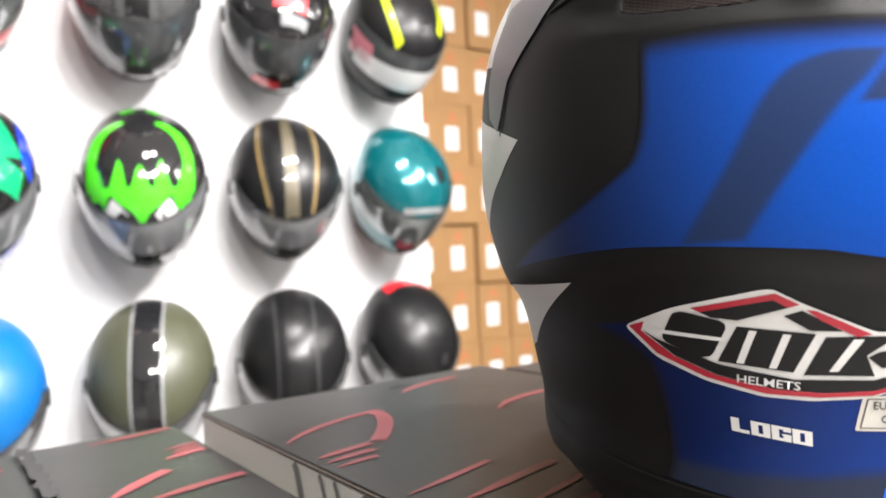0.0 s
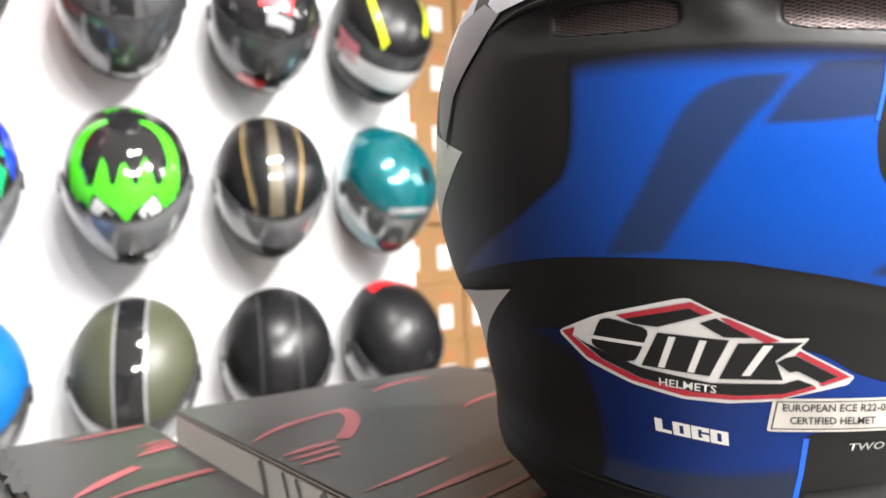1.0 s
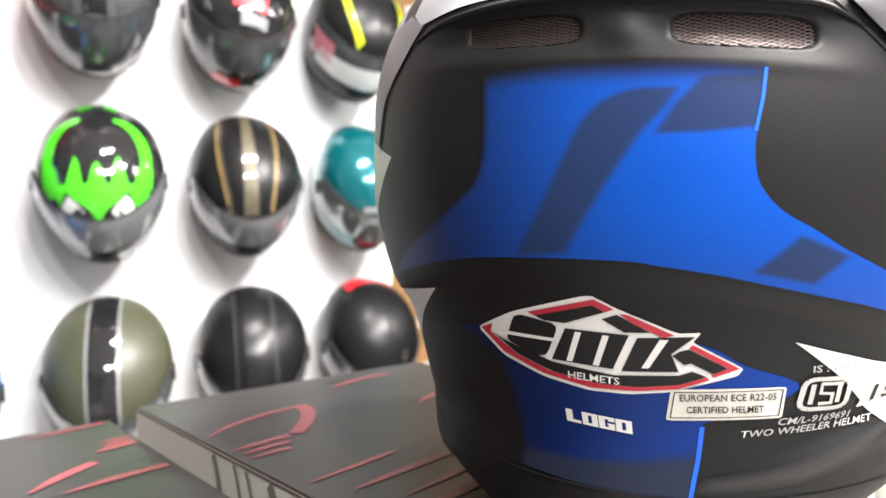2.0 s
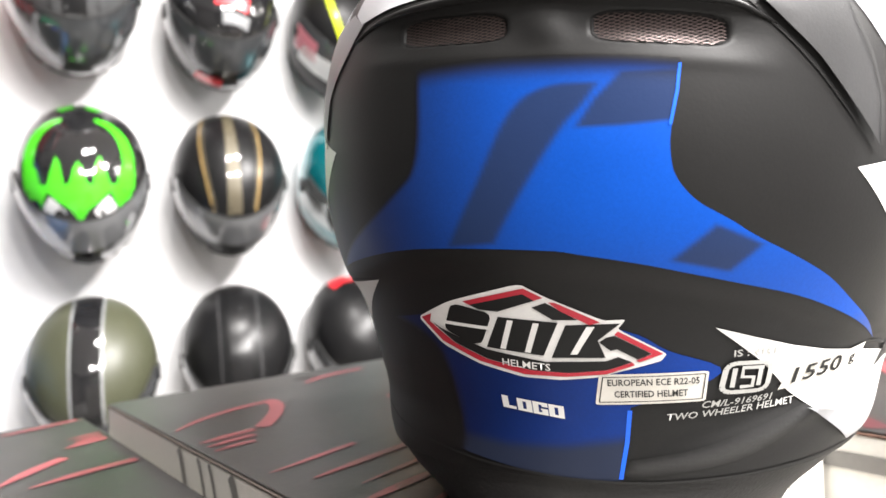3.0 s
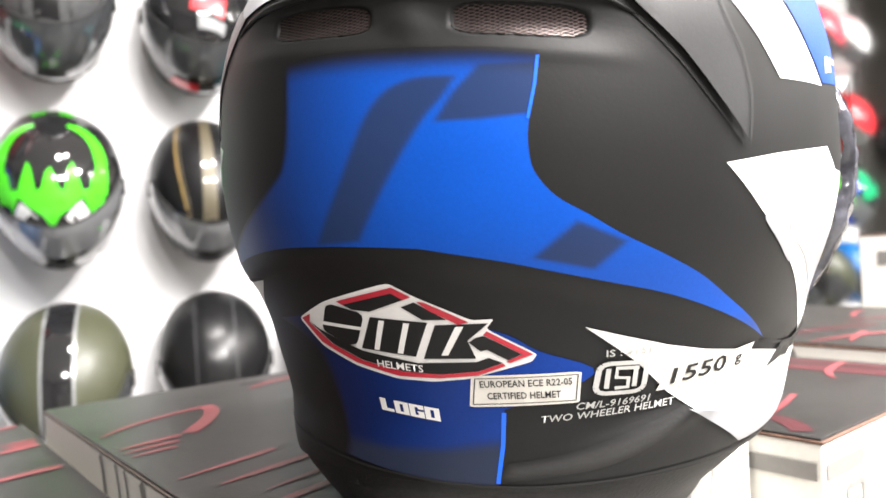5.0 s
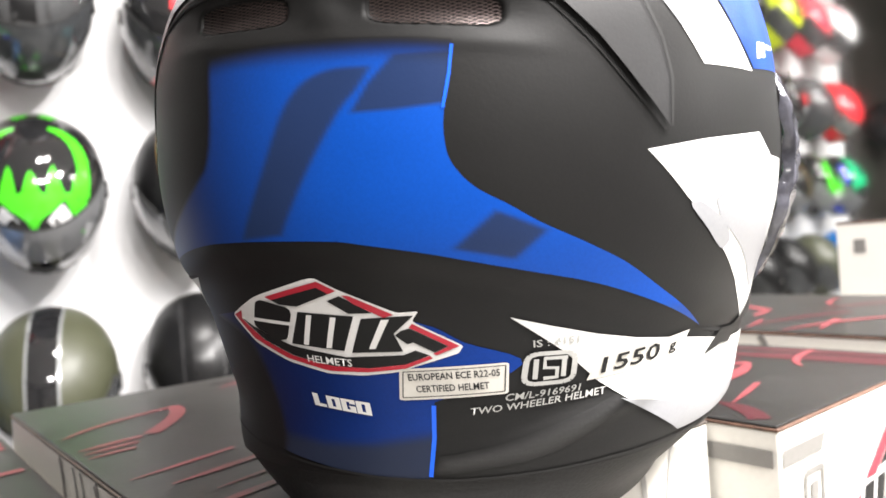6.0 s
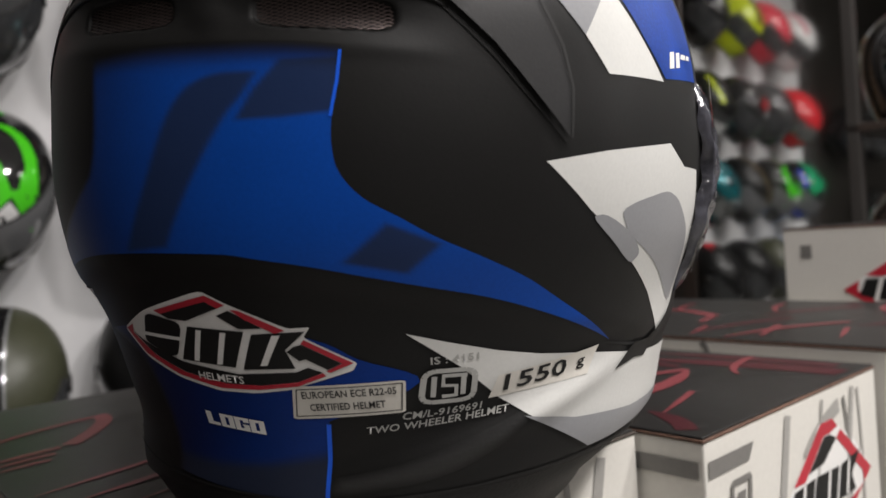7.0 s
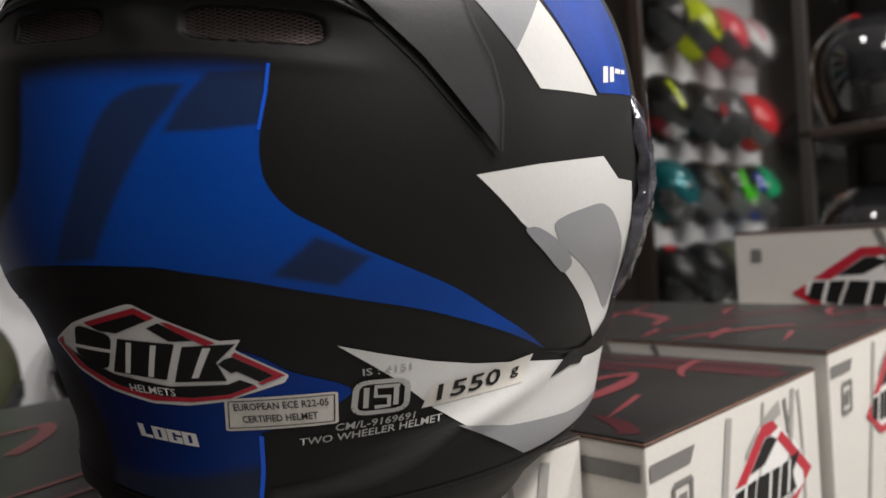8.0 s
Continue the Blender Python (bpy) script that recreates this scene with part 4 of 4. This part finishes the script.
SPANS = [(-0.10, 0.058, 0.10, 0.603, 1.069, "helmet carton with dark grey lid and pink swooshes"),
         (0.062, 0.166, 0.11, 0.603, 1.070, "narrow carton with dark grey lid and pink swooshes"),
         (0.172, 0.438, 0.130, 0.549, 1.088, "helmet carton with dark lid, the blue helmet standing on it"),
         (0.441, 0.682, 0.092, 0.52, 1.088, "helmet carton with dark lid and white printed sides"),
         (0.690, 1.005, 0.085, 0.52, 1.099, "helmet carton with dark lid and white printed sides"),
         (1.030, 1.330, -0.16, 0.303, 1.186, "white helmet carton with a red and black diamond sign")]
boxes = []
for n, (x0, x1, y0, y1, top, text) in enumerate(SPANS):
    bx = helmet_box(x0, x1, y0, y1, top, text, CARD_EDGE if n > 2 else DULL_EDGE)
    boxes.append(bx)
    lid_art(bx, x0, x1, y0, y1, HOOKS[n], 3 if n < 3 else 1)
    for lid, width, line in SWOOSHES:
        if lid == n:
            on_top(bx, arc(bend(*line), width), LID_PINK, x0, y0, off=0.0007)
    for lid, width, line in FADED:
        if lid == n:
            on_top(bx, arc(bend(*line), width), LID_DARK_RED, x0, y0, "faded_swoosh", 0.0003)
    side_art(bx, x0, x1, top, 0.012 * n)
    for k in range(5):
        yy = y1 - (0.161, 0.192, 0.209, 0.239, 0.29)[k]
        on_left(bx, arc(bend((yy, top - 0.004), (yy - 0.013, top - 0.018), (yy - 0.016, top - 0.10)), (0.007, 0.004, 0.004, 0.008, 0.005)[k], False), CARD_GREY, y1, top)
    if n == 3:
        on_left(bx, [(y0 + 0.003, top - 0.013), (y0 + 0.05, top - 0.013), (y0 + 0.05, top - 0.022), (y0 + 0.003, top - 0.022)], CARD_GREY, y1, top, off=0.0009)
    if n == 5:
        maker_sign(lambda o, m, off, bx=bx, y1=y1, top=top: on_left(bx, [(y1 - (x - 0.0), z) for x, z in o], m, y1, top, "print", off), 0.155, top - 0.072, 0.088)
        stamp = [(0.283, top - 0.022), (0.270, top - 0.022), (0.270, top - 0.038), (0.283, top - 0.038)]
        on_left(bx, stamp, CARD_GREY, y1, top)
on_top(boxes[2], stroke(bend((0.312, 0.5135), (0.325, 0.518), (0.336, 0.5125)), [0.001, 0.003, 0.0045, 0.005, 0.005, 0.005, 0.0045, 0.003, 0.001]), GROOVE, 0.172, 0.130, "finger_slot")
for bx, (x0, x1, y0, y1, top, text) in zip(list(boxes), SPANS):
    for k in range(1, 4):
        m = bx.matrix_world.copy()
        m.translation.z -= (top / 4) * k
        copy_thing(bx, m)


# ---- helmets on the white wall ----
G_H = [0.0, 0.01, 0.04, 0.08, 0.12, 0.155, 0.185, 0.21, 0.23, 0.243, 0.25]
G_B = [0.115, 0.120, 0.135, 0.152, 0.160, 0.157, 0.145, 0.122, 0.090, 0.055, 0.003]
G_W = [0.098, 0.103, 0.114, 0.123, 0.127, 0.125, 0.116, 0.098, 0.073, 0.045, 0.003]
G_F = [0.135, 0.145, 0.160, 0.165, 0.163, 0.158, 0.146, 0.123, 0.091, 0.056, 0.003]
GENERIC = Shell(G_H, G_B, G_W, G_F, 2.1, face=1.9)


G_TOP = 0.25


def helmet_parts(hm, paint, visor, art):
    part("shell", GENERIC.skin(0, 0, 0, 64, levels=[0.004 + 0.239 * k / 26 for k in range(26)] + [0.243 + 0.007 * (1 - (1 - k / 10) ** 2) for k in range(11)]), paint, hm)
    part("visor", GENERIC.skin(0.082, 0.168, 10, 36, 0.0035, 102, 258), visor, hm, "tinted visor")
    part("visor_rim", tube([GENERIC.point(102 + 156 * k / 30, 0.169, 0.002) for k in range(31)], 0.0028, 6), RUBBER, hm, "black rubber rim")
    part("edge_trim", tube([GENERIC.point(12 * k, 0.004, -0.001) for k in range(31)], 0.005, 6), RUBBER, hm, "black rubber edge trim")
    part("chin_vent", GENERIC.wrap([(168, 0.030), (192, 0.030), (188, 0.055), (172, 0.055)], 0.0015, 4), RUBBER, hm, "black chin vent")
    for side in (90, 270):
        bm = bmesh.new()
        bmesh.ops.create_cone(bm, cap_ends=True, segments=20, radius1=0.020, radius2=0.017, depth=0.006, matrix=Matrix.Translation(GENERIC.point(side + (8 if side == 90 else -8), 0.125, 0.002)) @ pose(0, 0, 0, 0, 90))
        part("visor_pivot", bm, RUBBER, hm, "round visor pivot")
    for name, kind, outline, paint2 in art:
        if kind == "crown":
            part(name, GENERIC.crown(outline, 0.0012), paint2, hm)
        else:
            part(name, GENERIC.wrap(outline, 0.0048, 4.0), paint2, hm)


def wall_helmet(x, z, paint, visor, label, tip=35.0, spin=0.0, art=(), gap_y=1.625, yaw=0.0):
    """A full-face helmet hung with its crown towards the room and its face down."""
    s, c = math.sin(radians(tip)), math.cos(radians(tip))
    turn = Matrix(((-1, 0, 0, 0), (0, -s, -c, 0), (0, -c, s, 0), (0, 0, 0, 1)))
    hm = thing("hanging_helmet", room(x, gap_y, z, 0, 0, -yaw) @ turn @ pose(0, 0, 0, 0, 0, spin) @ pose(0, 0, -0.125), label, "helmet", "helmets on the wall")
    helmet_parts(hm, paint, visor, art)
    peg = tube([(0, 0, 0.10), (0, -0.03, -0.02), (0, -0.05, -0.075)], 0.009, 8)
    part("wall_peg", peg, CHROME, hm, "steel wall peg")
    return hm


def gloss(name, color, rough=0.15, metal=0.0):
    return surface(name, color, rough, metal=metal, coat=1.0, bump=0, vary=0.06)


SATIN_BLACK = surface("satin_black_paint", (0.007, 0.007, 0.0075), 0.36, grain=400, vary=0.15, bump=0.02, spec=0.3)
PALE_VISOR = gloss("pale_smoked_visor", (0.17, 0.174, 0.18), 0.07)
GREEN = gloss("neon_green_paint", (0.06, 0.62, 0.02))
RIDGE_BLACK = surface("soft_gloss_black_paint", (0.010, 0.010, 0.0105), 0.30, grain=400, vary=0.12, bump=0.02, spec=0.35)
GLOSS_BLACK = gloss("gloss_black_paint", (0.012, 0.012, 0.013), 0.1)
TEAL = gloss("metallic_teal_paint", (0.0, 0.125, 0.145), 0.2, 0.4)
EMERALD = gloss("emerald_paint", (0.0, 0.32, 0.13))
COBALT = gloss("cobalt_paint", (0.01, 0.04, 0.55))
OLIVE = surface("olive_paint", (0.055, 0.058, 0.034), 0.42, bump=0.03)
SKY = surface("sky_blue_paint", (0.0, 0.11, 0.34), 0.35, bump=0.03)
SMOKE = gloss("smoked_visor", (0.055, 0.058, 0.062), 0.07)
IRIDIUM = gloss("mirrored_visor", (0.30, 0.32, 0.32), 0.08, 0.7)
GOLD = gloss("gold_stripe", (0.36, 0.24, 0.09), 0.4, 0.3)
BRONZE = gloss("bronze_stripe", (0.10, 0.085, 0.055), 0.45, 0.2)
WINE = gloss("wine_red_paint", (0.28, 0.012, 0.03), 0.3)
SCARLET = gloss("scarlet_paint", (0.65, 0.02, 0.03), 0.3)
ROSE = gloss("rose_paint", (0.60, 0.20, 0.24), 0.3)
NEON = gloss("neon_yellow_paint", (0.55, 0.65, 0.02), 0.3)
WHITE_GLOSS = gloss("white_gloss_paint", (0.75, 0.75, 0.75), 0.2)
CORAL = gloss("coral_red_paint", (0.70, 0.06, 0.09), 0.25)
GREYISH = gloss("dark_silver_paint", (0.09, 0.092, 0.095), 0.16, 0.3)
SILVER_GLOSS = gloss("silver_gloss_paint", (0.40, 0.41, 0.42), 0.2, 0.4)


def both_sides(outline):
    return [outline, [(-x, y) for x, y in outline][::-1]]


def flames():
    half = [(0.014, 0.143), (0.036, 0.128), (0.056, 0.108), (0.066, 0.122), (0.080, 0.128), (0.092, 0.105), (0.092, 0.070), (0.083, 0.050), (0.074, 0.062), (0.068, 0.092), (0.056, 0.098), (0.046, 0.070), (0.039, 0.048), (0.032, 0.064), (0.025, 0.106), (0.015, 0.102), (0.007, 0.074)]
    art = [("flame_comb", "crown", [(0.0, 0.156)] + half + [(0.0, 0.064)] + [(-x, y) for x, y in half[::-1]], GREEN)]
    for o in both_sides(stroke(bend((0.030, -0.045), (0.10, -0.03), (0.088, 0.085), 10), [0.008, 0.014, 0.018, 0.02, 0.022, 0.022, 0.022, 0.02, 0.02, 0.018])):
        art.append(("flame_arc", "crown", o, GREEN))
    for o in both_sides([(0.024, 0.143), (0.052, 0.116), (0.074, 0.132), (0.062, 0.142), (0.040, 0.151)]):
        art.append(("pale_eye", "crown", o, WHITE_GLOSS))
    for o in both_sides(stroke([(0.012, -0.10), (0.03, -0.088), (0.04, -0.10)], 0.012)):
        art.append(("flame_spot", "crown", o, GREEN))
    return art


def long_band(x0, x1, y0=-0.145, y1=0.150, taper=1.0):
    n = 12
    ys = [y0 + (y1 - y0) * k / n for k in range(n + 1)]
    f = [taper + (1 - taper) * k / n for k in range(n + 1)]
    return [(x0 * q, y) for q, y in zip(f, ys)] + [(x1 * q, y) for q, y in reversed(list(zip(f, ys)))]


gold = [("bronze_band", "crown", long_band(-0.012, 0.020, taper=0.6), BRONZE)]
for e in (0.070, -0.060):
    gold.append(("gold_line", "crown", stroke(bend((e * 0.75, -0.12), (e * 1.25, 0.0), (e * 0.7, 0.14)), 0.0045), GOLD))
    gold.append(("bronze_line", "crown", stroke(bend((e * 0.66, -0.12), (e * 1.13, 0.0), (e * 0.62, 0.14)), 0.003), BRONZE))
olive = [("black_band", "crown", long_band(-0.026, 0.026), GLOSS_BLACK), ("silver_line", "crown", long_band(0.027, 0.0315), SILVER_GLOSS), ("silver_line", "crown", long_band(-0.0315, -0.027), SILVER_GLOSS)]
ridge = [("centre_band", "crown", long_band(-0.022, 0.022), RIDGE_BLACK), ("fine_line", "crown", long_band(0.040, 0.045), MATT_GREY), ("fine_line", "crown", long_band(-0.045, -0.040), MATT_GREY)]
redge = [("red_patch", "crown", [(0.065, -0.118), (0.06, -0.085), (0.03, -0.102), (-0.02, -0.108), (-0.06, -0.09), (-0.068, -0.115), (-0.03, -0.142), (0.03, -0.144)], SCARLET), ("vent_spot", "crown", [(-0.03, 0.10), (-0.06, 0.09), (-0.065, 0.11), (-0.035, 0.12)], GLOSS_BLACK)]
dots = [("vent_spot", "crown", eased([(-0.040, 0.045), (-0.066, 0.04), (-0.072, 0.075), (-0.045, 0.085)], 0.3), GLOSS_BLACK), ("front_line", "crown", stroke(bend((0.05, 0.135), (0, 0.155), (-0.06, 0.130)), 0.008), SILVER_GLOSS)]
shards = [("emerald_shard", "crown", [(-0.10, 0.03), (-0.04, -0.11), (0.0, -0.13), (-0.01, 0.0), (-0.06, 0.05)], EMERALD), ("emerald_shard", "crown", [(-0.10, 0.055), (-0.03, 0.03), (0.02, 0.05), (-0.03, 0.10), (-0.09, 0.10)], EMERALD),
          ("cobalt_shard", "crown", [(-0.115, 0.02), (-0.105, -0.04), (-0.09, -0.06), (-0.10, 0.04), (-0.112, 0.06)], COBALT), ("emerald_shard", "crown", [(0.10, 0.03), (0.04, -0.11), (0.01, -0.12), (0.02, 0.0), (0.07, 0.06)], EMERALD), ("cobalt_shard", "side", [(200, 0.04), (235, 0.04), (238, 0.075), (205, 0.07)], COBALT)]
racing = [("red_patch", "crown", [(-0.045, 0.07), (0.03, 0.05), (0.035, 0.10), (-0.035, 0.115)], SCARLET), ("grey_patch", "crown", [(-0.04, 0.122), (0.02, 0.115), (0.02, 0.135), (-0.035, 0.14)], SILVER_GLOSS), ("rose_patch", "side", [(150, 0.03), (176, 0.03), (176, 0.06), (155, 0.06)], SCARLET),
          ("rose_patch", "crown", [(0.05, -0.06), (0.085, -0.02), (0.08, 0.06), (0.05, 0.02)], ROSE)]
banded = [("neon_line", "crown", stroke(bend((0.07, -0.02), (0.08, 0.06), (0.05, 0.13)), 0.014), NEON), ("white_band", "side", [(115, 0.07), (215, 0.07), (215, 0.125), (180, 0.135), (120, 0.12)], WHITE_GLOSS), ("rose_band", "side", [(105, 0.09), (140, 0.10), (135, 0.15), (100, 0.15)], ROSE), ("red_band", "side", [(190, 0.055), (245, 0.05), (245, 0.100), (205, 0.115)], WINE), ("neon_line", "crown", stroke(bend((-0.07, -0.05), (-0.09, 0.03), (-0.06, 0.1)), 0.016), NEON)]
reds = [("white_band", "crown", long_band(0.02, 0.06), WHITE_GLOSS), ("neon_line", "crown", long_band(0.070, 0.088, -0.08, 0.09), NEON), ("red_patch", "side", [(60, 0.06), (110, 0.06), (105, 0.16), (65, 0.16)], SCARLET)]
darks = [("black_band", "crown", long_band(0.02, 0.060, -0.1, 0.11), GLOSS_BLACK), ("black_band", "crown", long_band(-0.06, -0.03, -0.1, 0.12), GLOSS_BLACK)]
pale = [("grey_band", "crown", long_band(-0.02, 0.02), SILVER_GLOSS), ("rose_patch", "crown", long_band(-0.085, -0.06, -0.08, 0.08), ROSE)]
blue_art = [("pale_line", "crown", long_band(0.045, 0.055), WHITE_GLOSS)]
COLUMNS = [0.085, 0.41, 0.73, 1.055]
ROW_Z = [2.20, 1.775, 1.378, 0.968]
RACK = [
    (0, 0, WHITE_GLOSS, SMOKE, "white gloss helmet with grey centre band", pale), (1, 0, CORAL, SMOKE, "coral red gloss helmet with white and neon bands", reds), (2, 0, NEON, SMOKE, "neon yellow helmet with black centre bands", darks), (3, 0, GLOSS_BLACK, SMOKE, "plain gloss black full-face helmet", ()),
    (0, 1, SCARLET, IRIDIUM, "scarlet helmet with white band and mirrored visor", reds), (1, 1, GREYISH, SMOKE, "dark silver helmet with smoked visor", ridge), (2, 1, GLOSS_BLACK, SMOKE, "gloss black helmet with red and grey patches", racing), (3, 1, SATIN_BLACK, SMOKE, "matt black helmet with white, red and neon bands", banded),
    (0, 2, GLOSS_BLACK, PALE_VISOR, "gloss black helmet with emerald and cobalt shards", shards), (1, 2, GLOSS_BLACK, PALE_VISOR, "gloss black helmet with neon green flames", flames()), (2, 2, SATIN_BLACK, PALE_VISOR, "matt black helmet with gold and bronze stripes", gold), (3, 2, TEAL, IRIDIUM, "metallic teal gloss helmet with smoked visor", dots),
    (0, 3, SKY, SMOKE, "sky blue satin helmet with pale line", blue_art), (1, 3, OLIVE, SMOKE, "olive helmet with black and silver centre stripe", olive), (2, 3, SATIN_BLACK, SMOKE, "satin black helmet with gloss centre ridge", ridge), (3, 3, SATIN_BLACK, SMOKE, "matt black helmet with red rear edge", redge)]
for c, r, paint, visor, text, art in RACK:
    wall_helmet(COLUMNS[c], ROW_Z[r], paint, visor, text, art=art, yaw=(6, 17, 17, 9)[c] + (0, -4, 0, 3)[r])
for x, zz, art in ((-1.25, 1.22, ()), (-1.80, 2.45, redge), (-0.85, 1.75, ()), (-1.3, 1.75, ())):
    wall_helmet(x, zz, GLOSS_BLACK, SMOKE, "gloss black full-face helmet on the dark wall", art=art, gap_y=1.665)


# ---- dark display rack behind the far carton ----
rack = thing("display_rack", room(0, 0, 0), "dark brown display rack with two black helmets on its shelves", "rack")
for px, py in ((1.762, 0.012), (1.762, 0.463), (2.058, 0.012), (2.058, 0.463)):
    part("upright", box_mesh((px - 0.012, py - 0.012, 0.0), (px + 0.012, py + 0.012, 1.84), 0.002), STEEL_DARK, rack, smooth=False)
for sz in (0.35, 0.70, 1.020, 1.385, 1.82):
    part("shelf", box_mesh((1.750, 0.0, sz - 0.018), (2.070, 0.475, sz), 0.002), BROWN_WOOD, rack, smooth=False)
part("back_panel", box_mesh((2.071, 0.0, 0.3), (2.079, 0.475, 1.84), 0.001), SHADE_WALL, rack, "brown-grey back panel", smooth=False)
flash = [("red_flash", "crown", [(a * x, a * y) for x, y in ((-0.098, -0.045), (-0.060, -0.085), (-0.005, -0.112), (-0.020, -0.078), (-0.075, -0.040))], SCARLET) for a in (1, -1)]
for sx, sy, sz, turn, art, text in ((1.905, 0.365, 1.0205, 80, (), "gloss black helmet standing on the rack"), (1.905, 0.360, 1.3855, 85, flash, "gloss black helmet with red flash on the rack")):
    helmet_parts(thing("display_helmet", room(sx, sy, sz, 0, 0, -turn), text, "helmet", "helmets on the rack"), GLOSS_BLACK, SMOKE, art)


# ---- cartons beside the white wall ----
def carton(x, z):
    ct = thing("small_carton", room(x, 2.1, z), "small brown cardboard carton with white paper label", "cardboard box", "stacked brown cartons")
    part("body", box_mesh((0, 0, 0), (0.146, 0.2, 0.214), 0.002), KRAFT, ct, smooth=False)
    part("paper_label", flat_film([(0.035, 0.05), (0.094, 0.05), (0.094, 0.135), (0.035, 0.135)], Matrix.Translation((0, -0.0006, 0)) @ pose(0, 0, 0, 90)), LABEL, ct, "white paper label")
    part("red_print", flat_film([(0.045, 0.150), (0.070, 0.190), (0.095, 0.150), (0.088, 0.150), (0.070, 0.176), (0.052, 0.150)], Matrix.Translation((0, -0.0006, 0)) @ pose(0, 0, 0, 90)), RUST_PRINT, ct, "small red printed sign")
    return ct


RUST_PRINT = surface("rust_red_print", (0.42, 0.10, 0.04), 0.7, grain=300, vary=0.15, bump=0)
first = carton(1.236, 0.0)
for row in range(12):
    for col in range(6):
        if row or col:
            copy_thing(first, room(1.236 + 0.1485 * col + random.uniform(-0.003, 0.003), 2.1 + random.uniform(-0.006, 0.012), 0.2145 * row, 0, 0, random.uniform(-1.2, 1.2)))

# ---- a strip of black tape along the joint of the two cartons ----
tape = thing("tape_strip", room(0.06, 0.54, 1.0705), "crumpled black tape strip on the carton joint", "tape")
bm = bmesh.new()
rows = []
for k in range(15):
    y = -0.075 + 0.135 * k / 14
    wob = 0.0022 * math.sin(k * 1.9) + 0.0014 * math.sin(k * 4.3)
    rows.append([bm.verts.new((wob + s * (0.0042 + 0.0012 * math.sin(k * 2.7)), y, 0.0012 + 0.0016 * abs(math.sin(k * 1.3 + s)))) for s in (-1, 0, 1)])
for r, s in zip(rows, rows[1:]):
    for k in range(2):
        bm.faces.new((r[k], r[k + 1], s[k + 1], s[k]))
part("tape_film", bm, RUBBER, tape)
